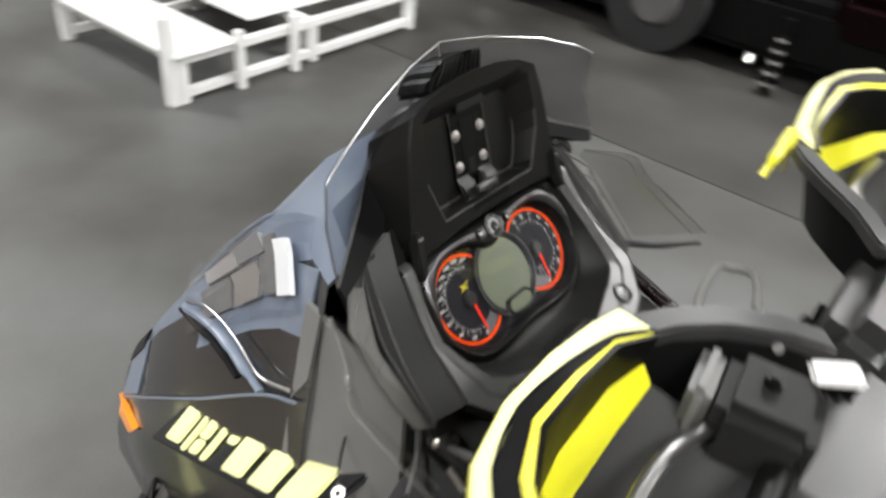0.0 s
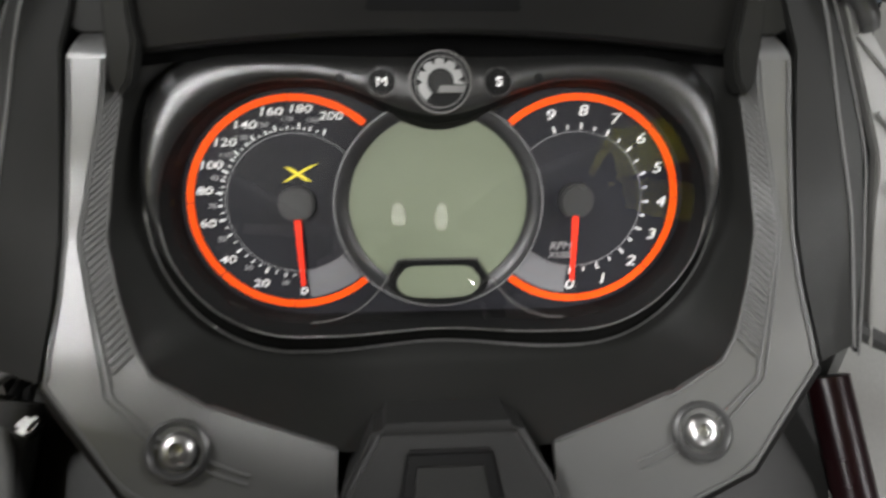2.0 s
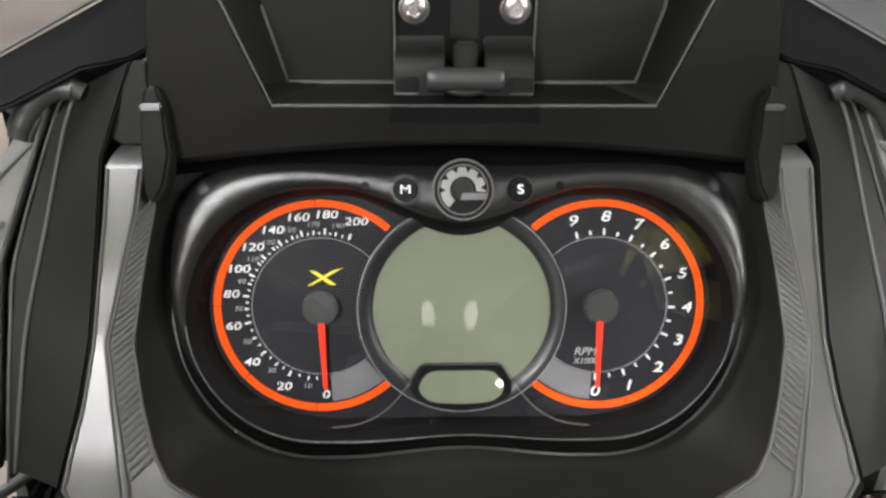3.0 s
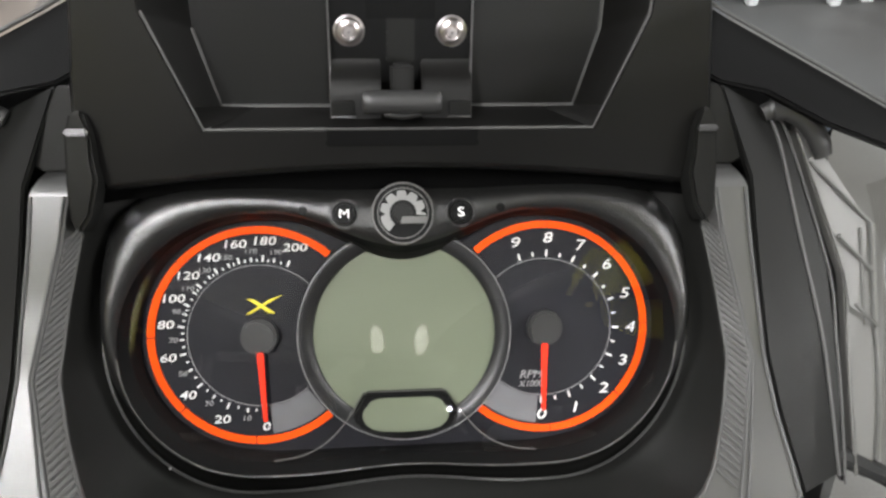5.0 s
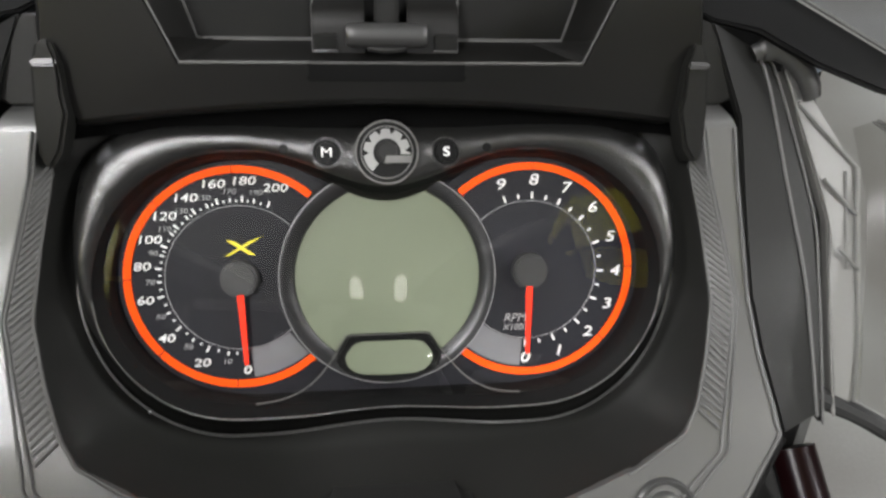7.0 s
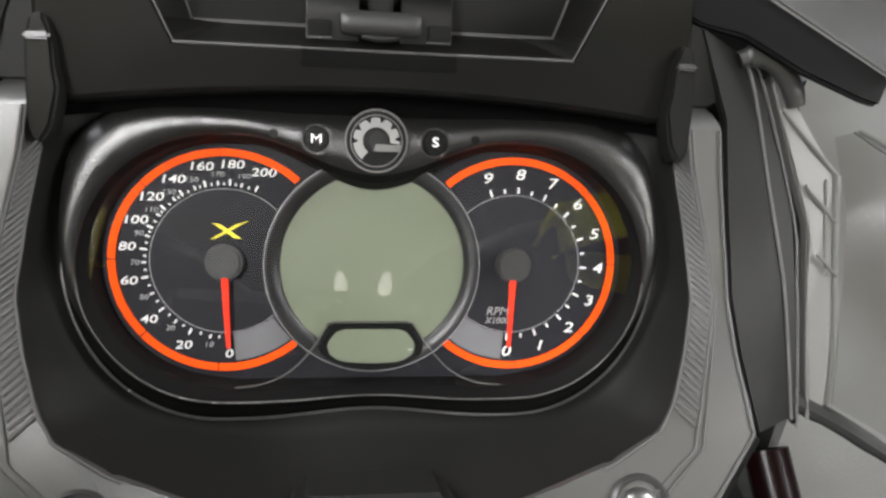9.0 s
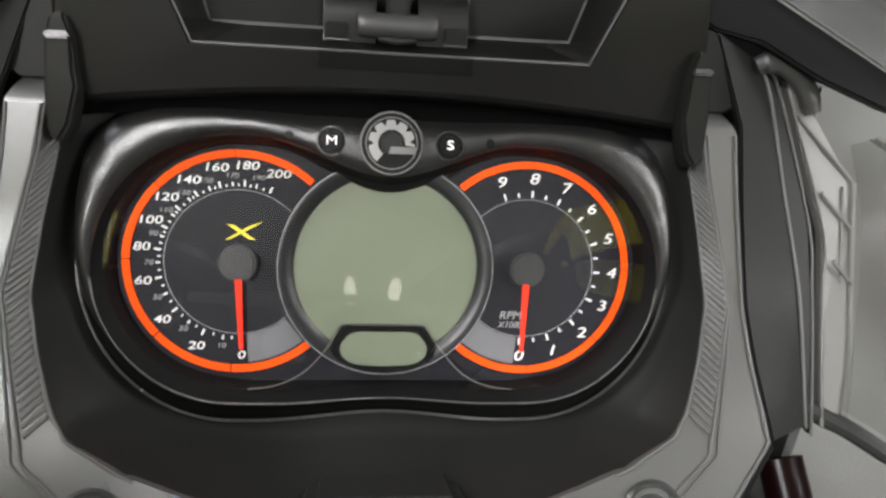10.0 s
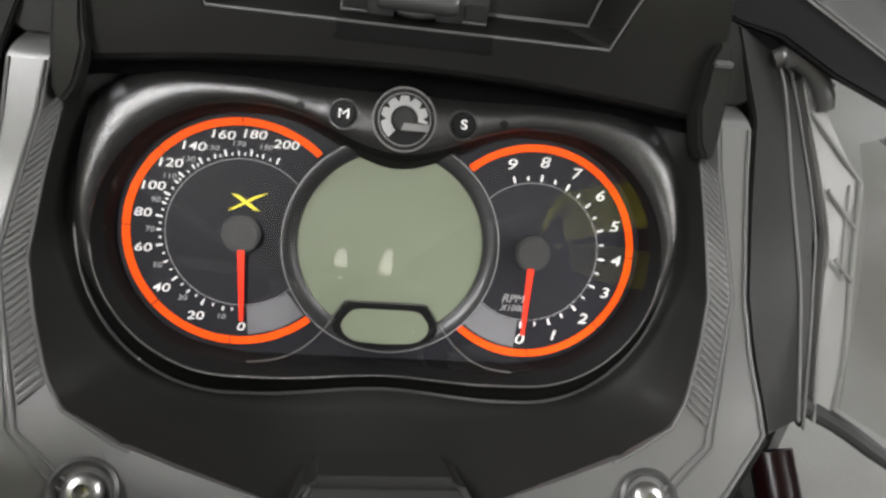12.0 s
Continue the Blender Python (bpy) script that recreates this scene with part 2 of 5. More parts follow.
def arc_band(r0, r1, a0, a1, at, height=0.0006, steps=64):
    """A raised flat band of a ring from angle a0 to a1 (degrees)."""
    bm = bmesh.new()
    closed = abs(a1 - a0) >= 359.9
    n = steps if closed else steps + 1
    rows = []
    for k in range(n):
        a = radians(a0 + (a1 - a0) * k / steps)
        c, s = math.cos(a), math.sin(a)
        rows.append([bm.verts.new((at[0] + r * c, at[1] + r * s, at[2] + z)) for r, z in ((r0, 0), (r0, height), (r1, height), (r1, 0))])
    for k in range(n if closed else n - 1):
        a, b = rows[k], rows[(k + 1) % n]
        for i in range(4):
            j = (i + 1) % 4
            bm.faces.new((a[i], a[j], b[j], b[i]))
    if not closed:
        bm.faces.new(rows[0])
        bm.faces.new(rows[-1][::-1])
    return bm


def mirrored(bm):
    """The same mesh on the other side of the middle plane."""
    out = bm.copy()
    out.transform(Matrix.Diagonal((-1, 1, 1, 1)))
    bmesh.ops.reverse_faces(out, faces=out.faces)
    return out


def both(name, bm, mat, parent, label="", m=None, smooth=False):
    """A part and its mirror image."""
    other = mirrored(bm)
    return part(name, bm, mat, parent, label, m, smooth), part(name, other, mat, parent, label, m, smooth)


def lettering(name, text, size, at, parent, mat, m, wide=1.0, slant=0.0, bold=0.0, turn=0.0, label=""):
    """Raised print in the built-in font, centred on its place; cut at one metre, then brought to size."""
    cu = bpy.data.curves.new(name, "FONT")
    cu.body, cu.size, cu.align_x, cu.align_y = text, 1.0, "CENTER", "CENTER"
    cu.shear, cu.offset, cu.extrude, cu.resolution_u = slant, bold / size, 0.00015 / size, 4
    ob = bpy.data.objects.new(name, cu)
    me = bpy.data.meshes.new_from_object(ob)
    bpy.data.objects.remove(ob)
    me.transform(m @ pose(*at, 0, 0, turn) @ Matrix.Diagonal((wide * size, size, size, 1)))
    me.materials.clear()
    me.materials.append(mat)
    out = new(name, me)
    out.parent = parent
    if label:
        tagged(out, label=label)
    return out


def structure(name, bm, mat, label, category, m=None, smooth=False):
    return tagged(add_object(name, bm, mat, m, smooth), label=label, category=category, kind="structure")


# ---- hall ----
X0, Y0, X1, Y1, H = HALL
structure("floor", block((X1 - X0 + 0.4, Y1 - Y0 + 0.4, 0.2), ((X0 + X1) / 2, (Y0 + Y1) / 2, -0.1)), FLOOR, "grey painted concrete floor, scuffed and worn", "floor")
structure("floor_strip", block((-0.66 - X0, Y1 - Y0, 0.004), ((X0 - 0.66) / 2, (Y0 + Y1) / 2, 0.002), bevel=0.001), TAN, "bare tan concrete strip beside the grey paint", "floor")
# Lane on the quad bike's side: its shade is put into the floor colour.
structure("floor_shade", block((X1 - 2.32, Y1 - Y0, 0.004), ((X1 + 2.32) / 2, (Y0 + Y1) / 2, 0.002), bevel=0.001), SHADEFLOOR, "concrete lane beside the grey paint, darkened for the quad's shade", "floor")
structure("ceiling", block((X1 - X0 + 0.4, Y1 - Y0 + 0.4, 0.2), ((X0 + X1) / 2, (Y0 + Y1) / 2, H + 0.1)), CEIL, "plain grey ceiling of the hall", "ceiling")
structure("wall_west", block((0.2, Y1 - Y0, H), (X0 - 0.1, (Y0 + Y1) / 2, H / 2)), WALL, "plain grey hall wall", "wall")
structure("wall_east", block((0.2, Y1 - Y0, H), (X1 + 0.1, (Y0 + Y1) / 2, H / 2)), WALL, "plain grey hall wall", "wall")
structure("wall_south", block((X1 - X0 + 0.4, 0.2, H), ((X0 + X1) / 2, Y0 - 0.1, H / 2)), WALL, "plain grey hall wall", "wall")
structure("wall_north", block((X1 - X0 + 0.4, 0.2, H), ((X0 + X1) / 2, Y1 + 0.1, H / 2)), WALL, "plain grey hall wall", "wall")


def strip_light(x, y):
    t = thing("strip_light", "white twin-tube strip light under the ceiling", "ceiling light", "ceiling strip lights", (x, y, H))
    part("housing", block((0.30, 1.5, 0.06), (x, y, H - 0.03), bevel=0.01), WHITEPAINT, t)
    for dx in (-0.08, 0.08):
        part("tube", tube([(x + dx, y - 0.7, H - 0.085), (x + dx, y + 0.7, H - 0.085)], 0.019, 12), TUBEGLOW, t, "lit fluorescent tube", smooth=True)
    settle(t)
    lamp = bpy.data.lights.new("strip_lamp", "AREA")
    lamp.shape, lamp.size, lamp.size_y, lamp.energy, lamp.color = "RECTANGLE", 0.26, 1.4, STRIP_WATTS, (1.0, 0.993, 0.992)
    new("strip_lamp", lamp).matrix_world = pose(x, y, H - 0.12)


def oval_lamp(x, y):
    t = thing("oval_lamp", "long oval ceiling lamp with milky glass, dimly lit", "ceiling light", "oval ceiling lamps", (x, y, H))
    bm = disc(0.10, 0.05, (0, 0, -0.05), 32, 0.012)
    bm.transform(Matrix.Translation((x, y, H)) @ Matrix.Diagonal((1.2, 5.6, 1, 1)))
    part("base", bm, WHITEPAINT, t, smooth=30)
    bm = disc(0.085, 0.03, (0, 0, -0.08), 32, 0.010)
    bm.transform(Matrix.Translation((x, y, H)) @ Matrix.Diagonal((1.2, 5.6, 1, 1)))
    part("lamp_glass", bm, OVALGLOW, t, "dim milky lamp glass", smooth=30)
    settle(t)


for sx, sy in OVALS:
    oval_lamp(sx, sy)
for sx, sy in STRIPS:
    strip_light(sx, sy)


# ---- the snowmobile ----
sled = thing("snowmobile", "black and yellow snowmobile with twin round gauges, parked on the floor", "snowmobile")


def outline(shape, count=120):
    """Points of a closed outline at even angles round the gauge's middle."""
    pts = []
    for k in range(count):
        a = 2 * math.pi * k / count
        c, s = math.cos(a), math.sin(a)
        lo, hi = 0.0, 0.6
        for _ in range(40):
            mid = (lo + hi) / 2
            if shape(mid * c, mid * s):
                lo = mid
            else:
                hi = mid
        pts.append((lo * c, lo * s))
    return pts


def smoothstep(x):
    x = max(0.0, min(1.0, x))
    return x * x * (3 - 2 * x)


def opening(u, v):
    """Inside of the window in the gauge bezel: two round ends and a dip over the middle."""
    u = abs(u)
    top = 0.0430 + 0.0165 * smoothstep(u / 0.062) if u < 0.070 else 1
    bottom = -0.0600 - 0.0025 * smoothstep(u / 0.05)
    if u > 0.070:
        return ((u - 0.070) / 0.0625) ** 2 + (v / (0.0595 if v > 0 else 0.0625)) ** 2 < 1
    return bottom < v < top


def dial_well(u, v):
    """The foot of the window's wall, close round the scale rings."""
    u = abs(u)
    if u > 0.070:
        return ((u - 0.070) / 0.0565) ** 2 + (v / 0.0560) ** 2 < 1
    return -0.0575 < v < 0.0358 + 0.0202 * smoothstep(u / 0.060)


def bezel_edge(u, v):
    u = abs(u)
    top = 0.0745 - 0.0035 * (u / 0.13) ** 2
    bottom = -0.0715 - 0.0045 * smoothstep(u / 0.06)
    if u <= 0.072:
        return bottom < v < top
    if v < 0:
        return ((u - 0.072) / 0.070) ** 2 + (v / 0.076) ** 2 < 1
    return ((u - 0.072) / 0.070) ** 4 + (v / 0.0735) ** 4 < 1


RECESS = [(0.0, 0.092), (0.1445, 0.092), (0.1440, 0.0505), (0.1499, 0.0215), (0.1540, -0.013), (0.1480, -0.037), (0.1395, -0.0595), (0.1320, -0.071), (0.109, -0.086), (0.086, -0.094), (0.050, -0.105), (0.030, -0.106), (0.0, -0.106)]


def recess_edge(u, v):
    u = abs(u)
    inside = False
    ring = RECESS + [(-0.001, -0.106), (-0.001, 0.092)]
    for (a, b), (c, d) in zip(ring, ring[1:] + ring[:1]):
        if (b > v) != (d > v) and u < (c - a) * (v - b) / (d - b) + a:
            inside = not inside
    return inside


well, inner, rim, pit = outline(dial_well), outline(opening), outline(bezel_edge), outline(recess_edge)


def pit_height(u, v):
    """How far the edge of the gauge pit stands out: low at the sides, high towards the rider."""
    steps = [(0.092, 0.0195), (0.0505, 0.0190), (0.0215, 0.0202), (-0.013, 0.0245), (-0.037, 0.0335), (-0.0595, 0.0428), (-0.071, 0.0465), (-0.085, 0.0495), (-0.094, 0.0525), (-0.106, 0.0590)]
    for (v0, n0), (v1, n1) in zip(steps, steps[1:]):
        if v1 <= v <= v0:
            return n0 + (n1 - n0) * (v0 - v) / (v0 - v1) - 0.0006
    return 0.0585 if v < 0 else 0.019


# gauge cluster: the black pan, the two dials, the screen, the cover and the bezel round them
pan = part("gauge_pan", plate([(u * 1.03, v * 1.03, -0.0015) for u, v in inner], 0.01), DIAL, sled, m=G)

L_ANGLES = {0: 272, 20: 244.4, 40: 218.6, 60: 192.5, 80: 171.8, 100: 155.1, 120: 138.5, 140: 122, 160: 104.1, 180: 86.4, 200: 67.3}
L_MINOR = {10: 259.2, 30: 231.8, 50: 205.2, 70: 181.5, 90: 162, 110: 144.6, 130: 128.5, 150: 111.8, 170: 95, 190: 78}
R_ANGLES = {0: -92.1, 1: -69.4, 2: -46.6, 3: -24.4, 4: -2.1, 5: 20.7, 6: 43.3, 7: 65.1, 8: 86.9, 9: 108.5}


def tick(parent, cx, angle, r0, r1, width):
    a = radians(angle)
    bm = block((r1 - r0, width, 0.0004), ((r0 + r1) / 2, 0, 0.0002))
    bm.transform(Matrix.Translation((cx, 0, 0)) @ Matrix.Rotation(a, 4, "Z"))
    part("tick", bm, WHITE, parent, m=G)


def spot(cx, angle, r):
    return cx + r * math.cos(radians(angle)), r * math.sin(radians(angle))


def dial(name, cx, arc, silver, label):
    d = part(name, disc(0.0585, 0.0014, (cx, 0, -0.0014), 96), DIAL, sled, label, G)
    part("dial_centre", disc(0.0346, 0.0004, (cx, 0, 0), 96), DIALIN, d, "charcoal dial centre", G)
    part("centre_line", arc_band(0.0344, 0.0347, 0, 360, (cx, 0, 0.0003), 0.0003, 96), DIMPRINT, d, m=G)
    part("silver_patch", arc_band(0.0352, 0.0488, *silver, (cx, 0, 0.0), 0.0003, 20), SILVER, d, "silver grey patch on the dial", G)
    n = 6
    lo, hi = arc
    cuts = [lo + (hi - lo) * k / n for k in range(n + 1)]
    for k in range(n):
        part("ring", arc_band(0.0499, 0.0533, cuts[k] + 0.35 * (k > 0), cuts[k + 1] - 0.35 * (k < n - 1), (cx, 0, 0.0), 0.0009, 18), ORANGE, d, "bright orange scale ring", G)
    return d


speedo = dial("speedometer", -0.070, (49, 310), (276, 309), "black speedometer dial with an orange ring")
tacho = dial("tachometer", 0.070, (-130, 131), (-130, -95), "black rev counter dial with an orange ring")
for value, angle in L_ANGLES.items():
    r = 0.0452 if value not in (160, 180, 200) else 0.0460
    lettering("numeral", str(value), 0.0055, (*spot(-0.070, angle, r), 0.0004), speedo, WHITE, G, 1.45, 0.14, 0.00001)
    tick(speedo, -0.070, angle + (0 if value else 0.0), 0.0362, 0.0392 if value else 0.0385, 0.0009)
for value, angle in L_MINOR.items():
    lettering("numeral", str(value), 0.0035, (*spot(-0.070, angle, 0.0413), 0.0004), speedo, DIMPRINT, G, 1.25, 0.12)
    tick(speedo, -0.070, angle, 0.0362, 0.0382, 0.0008)
keys = sorted([*L_ANGLES.values(), *L_MINOR.values()])
for a, b in zip(keys, keys[1:]):
    tick(speedo, -0.070, (a + b) / 2, 0.0362, 0.0374, 0.0007)
for value, angle in R_ANGLES.items():
    lettering("numeral", str(value), 0.0074, (*spot(0.070, angle, 0.0447), 0.0004), tacho, WHITE, G, 1.38, 0.17, 0.00000)
    tick(tacho, 0.070, angle, 0.0355, 0.0388, 0.0009)
for a, b in zip(list(R_ANGLES.values()), list(R_ANGLES.values())[1:]):
    tick(tacho, 0.070, (a + b) / 2, 0.0358, 0.0378, 0.0008)
lettering("dial_words", "RPM", 0.0058, (0.0632, -0.0240, 0.0006), tacho, DIMPRINT, G, 1.05, 0.25, label="printed words RPM in grey")
lettering("dial_words", "X1000", 0.0045, (0.0632, -0.0288, 0.0006), tacho, DIMPRINT, G, 1.0, 0.25, label="printed words X1000 in grey")
# yellow crossed mark over the speedometer's hub
for pts in ([(-0.0078, -0.0042), (-0.0050, -0.0036), (0.0105, 0.0052), (0.0040, 0.0030)], [(-0.0068, 0.0036), (-0.0030, 0.0030), (0.0068, -0.0038), (0.0035, -0.0034)]):
    part("cross_mark", plate([(-0.0690 + x, 0.0146 + y, 0.0008) for x, y in pts], 0.0004), YELLOWPRINT, speedo, "yellow crossed stroke mark", G)


def needle(parent, cx, angle):
    part("hub", disc(0.0092, 0.0062, (cx, 0, 0.0), 40, 0.0012, 0.94), HUB, parent, "round charcoal needle hub", G, 40)
    pts = [(0.0045, -0.0017), (0.0415, -0.0009), (0.0415, 0.0009), (0.0045, 0.0017)]
    bm = plate([(x, y, 0.0052) for x, y in pts], 0.0014, bevel=0.0003, segments=1)
    bm.transform(Matrix.Translation((cx, 0, 0)) @ Matrix.Rotation(radians(angle), 4, "Z"))
    part("needle", bm, RED, parent, "orange-red needle at zero", G)


needle(speedo, -0.070, 273.0)
needle(tacho, 0.070, -91.5)

# the screen between the dials
screen = part("lcd_screen", disc(0.0470, 0.0012, (0.0004, -0.0008, 0.0002), 96), LCD, sled, "blank grey-green round screen", G)
bm, rr = grid_surface([[(0.0004 + r * math.cos(a), -0.0010 + r * math.sin(a), n) for a in (2 * math.pi * k / 96 for k in range(96))] for r, n in ((0.0447, 0.0014), (0.0450, 0.0026), (0.0468, 0.0040), (0.0505, 0.0052), (0.0518, 0.0050), (0.0525, 0.0))], True)
part("screen_ring", bm, RINGGREY, screen, "black bevelled ring round the screen", G, 30)
part("screen_line", arc_band(0.0519, 0.0522, 0, 360, (0.0004, -0.0010, 0.0049), 0.0004, 96), DIMPRINT, screen, m=G)
SUB = [(-0.0200, -0.0290), (0.0196, -0.0290), (0.0262, -0.0395), (0.0235, -0.0470), (0.0130, -0.0520), (0.0, -0.0535), (-0.0130, -0.0520), (-0.0232, -0.0470), (-0.0262, -0.0395)]
part("small_screen_frame", plate([(x, y, 0.0062) for x, y in SUB], 0.006, bevel=0.0012), DEEP, screen, "black frame of the small window", G, 30)
half = [(0.0, -0.0318), (0.0125, -0.0318), (0.0168, -0.0330), (0.0205, -0.0375), (0.0213, -0.0405), (0.0200, -0.0442), (0.0165, -0.0470), (0.0120, -0.0482), (0.0, -0.0488)]
part("small_screen", plate([(x, y, 0.0068) for x, y in half[::-1] + [(-x, y) for x, y in half[1:-1]]], 0.002, bevel=0.0004), LCD, screen, "small blank grey-green window", G)
part("small_screen_line", tube([(x * 1.05, y * 1.02 + 0.001, 0.0064) for x, y in SUB[:2][::-1] + SUB[-1:]][::1], 0.0003, 6, smooth=False), GREY, screen, m=G, smooth=True)

# pan floor under the dials' outer edges, and the wall of the window
def crest(y):
    """Where the well's wall ends and the bezel begins, a little further out below."""
    return 0.17 * smoothstep((0.020 - y) / 0.045)


top_edge = [(a + (c - a) * crest(b), b + (d - b) * crest(b)) for (a, b), (c, d) in zip(inner, rim)]
bm, rr = grid_surface([[(x, y, n) for x, y in well] for n in (0.0, 0.0030)] + [[(a + (c - a) * f, b + (d - b) * f, 0.0030 + 0.0108 * f ** 1.3) for (a, b), (c, d) in zip(well, top_edge)] for f in (0.5, 1.0)], True)
part("gauge_well", bm, WELL, sled, "matt black wall round the dials", G, 50)
CROWN = ((0.0, 0.0138, 0.0128), (0.10, 0.0172, 0.0131), (0.28, 0.0188, 0.0116), (0.50, 0.0186, 0.0090), (0.72, 0.0160, 0.0062), (0.88, 0.0110, 0.0046), (0.97, 0.0055, 0.0040), (1.0, 0.001, 0.001))


def crown_point(k, f, high, low):
    """A point of the bezel's section: a broad roll above, a low slope below the dials."""
    (a, b), (c, d) = top_edge[k], rim[k]
    x, y = a + (c - a) * f, b + (d - b) * f
    return x, y, high + (low - high) * smoothstep((0.018 - b) / 0.045)


count = len(rim)
bm, rr = grid_surface([[crown_point(k, *row) for k in range(count)] for row in CROWN], True)
lower = [(x, y, 0.0052) for x, y in rim[60:] + rim[:1] if y < 0.012]
bezel = part("gauge_bezel", bm, SATIN, sled, "satin black bezel with rounded corners", G, 50)
under = [k for k in range(count) if top_edge[k][1] < -0.006]


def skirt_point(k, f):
    """A point of the shade strip on the lower slope, which narrows to the rim at both ends."""
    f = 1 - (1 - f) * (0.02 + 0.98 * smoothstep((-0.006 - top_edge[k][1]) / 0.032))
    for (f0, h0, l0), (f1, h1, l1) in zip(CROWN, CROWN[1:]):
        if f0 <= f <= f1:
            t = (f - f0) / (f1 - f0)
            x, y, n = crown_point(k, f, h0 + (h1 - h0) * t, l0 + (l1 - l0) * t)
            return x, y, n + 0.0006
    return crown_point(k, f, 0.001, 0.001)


# The shade on the bezel's lower slope, put into the colour of a thin strip.
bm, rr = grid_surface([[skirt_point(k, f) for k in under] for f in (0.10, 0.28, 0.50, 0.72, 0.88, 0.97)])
part("bezel_shade", bm, SLOPESHADE, bezel, "near-black strip for the shade on the bezel's lower slope", G, 50)
# Glint on the bezel's inner edge, painted as a thin light grey line.
glint_line = [crown_point(k, 0.03, 0.0150, 0.0132) for k in range(count) if top_edge[k][1] < -0.004]
part("bezel_glint", tube(glint_line, 0.00040, 6, smooth=False), CHEEK, bezel, "fine light line for the glint on the bezel's lip", G, True)
# the clear cover is flat over the dials and bulges a little over the screen
def cover_n(x, y):
    return 0.0084 + max(0.0, 0.047 ** 2 - x * x - (y + 0.001) ** 2) / (2 * 0.74)


edge = [((a + c) / 2, (b + d) / 2) for (a, b), (c, d) in zip(well, inner)]
waist = [min(1.0, 0.047 / math.hypot(x, y)) * 0.998 for x, y in edge]
outer_skin = [[(x * w * f, y * w * f, cover_n(x * w * f, y * w * f)) for (x, y), w in zip(edge, waist)] for f in (0.004, 0.15, 0.3, 0.45, 0.6, 0.72, 0.82, 0.9, 0.96, 1.0)]
outer_skin += [[(x * (w + (1 - w) * f), y * (w + (1 - w) * f), 0.0084) for (x, y), w in zip(edge, waist)] for f in (0.03, 1.0)]
inner_skin = [[(x, y, n - 0.0011) for x, y, n in row] for row in outer_skin[::-1]]
bm, rr = grid_surface(outer_skin + inner_skin, True)
part("gauge_cover", bm, LENSGLASS, sled, "clear glossy cover over the gauges, bulging over the screen", G, 30).visible_shadow = False

# The lower rim's highlight is a grey line, light put into the colour.
part("rim_highlight", tube(lower, 0.0007, 6, smooth=False), GREY, bezel, "thin grey highlight line along the lower rim", G, True)
for x, letter in ((-0.0270, "M"), (0.0270, "S")):
    b = part("button", disc(0.0062, 0.0035, (x, 0.0585, 0.0180), 32, 0.0010, 0.9), DEEP, bezel, "round black push button", G, 40)
    lettering("button_letter", letter, 0.0060, (x, 0.0585, 0.0217), b, WHITE, G, 1.2, 0, -0.00006 if letter == "M" else 0.00003)
    part("button_collar", arc_band(0.0063, 0.0069, 0, 360, (x, 0.0585, 0.0178), 0.0016, 32), SATIN, b, m=G)
for x in (-0.046, 0.046):
    part("dimple", disc(0.0021, 0.0004, (x, 0.0605, 0.0184), 20), DEEP, bezel, m=G)
medal = part("round_emblem", disc(0.0146, 0.0030, (0, 0.0585, 0.0175), 48, 0.0008), DEEP, bezel, "round black and silver emblem without words", G, 40)
part("emblem_rim", arc_band(0.0137, 0.0144, 0, 360, (0, 0.0585, 0.0203), 0.0006, 64), CHEEK, medal, "grey rim", G)
part("emblem_rim", arc_band(0.0114, 0.0119, 0, 360, (0, 0.0585, 0.0203), 0.0007, 64), CHEEKEDGE, medal, "fine grey inner rim", G)
part("emblem_arc", arc_band(0.0062, 0.0106, -6, 232, (0, 0.0585, 0.0203), 0.0004, 40), EMBLEM, medal, "silver emblem arc", G)
for k in range(6):
    a = radians(6 + 35 * k)
    out, tip = 0.0108, 0.0082
    pts = [(out * math.cos(a - 0.14), out * math.sin(a - 0.14)), (out * math.cos(a + 0.14), out * math.sin(a + 0.14)), (tip * math.cos(a), tip * math.sin(a))]
    part("emblem_tooth", plate([(x, 0.0585 + y, 0.0211) for x, y in pts], 0.0004), DEEP, medal, m=G)
part("emblem_hub", disc(0.0056, 0.0014, (0, 0.0587, 0.0203), 32, 0.0007, 0.85), DARKGREY, medal, m=G, smooth=40)
part("emblem_bar", plate([(-0.0014 + x, 0.0538 + y, 0.0224) for x, y in ((0, 0), (0.0118, 0), (0.0128, 0.0032), (0.0010, 0.0032))], 0.0006), CHEEKEDGE, medal, "slanted grey bar where the maker's letters stand", G)
for side in (-1, 1):
    part("cover_seam", tube([(side * 0.0250, -0.0365, 0.0092), (side * 0.0345, -0.0480, 0.0090), (side * 0.0430, -0.0545, 0.0088), (side * 0.0530, -0.0583, 0.0086), (side * 0.0640, -0.0597, 0.0084)], 0.00028, 6), CHEEK, sled, "fine moulded seam in the cover", G, True)

# the black pit round the bezel, rising towards the rider
rows = []
for f in (0.0, 0.12, 0.35, 0.65, 0.9, 1.0):
    row = []
    for (a, b), (c, d) in zip(rim, pit):
        x, y = a * 0.99 + (c - a * 0.99) * f, b * 0.99 + (d - b * 0.99) * f
        h = pit_height(c, d)
        row.append((x, y, 0.003 + (h - 0.003) * f ** 1.6))
    rows.append(row)
bm, rr = grid_surface(rows, True)
console = part("console_pit", bm, BLACK, sled, "black textured pit round the gauges", G, 50)
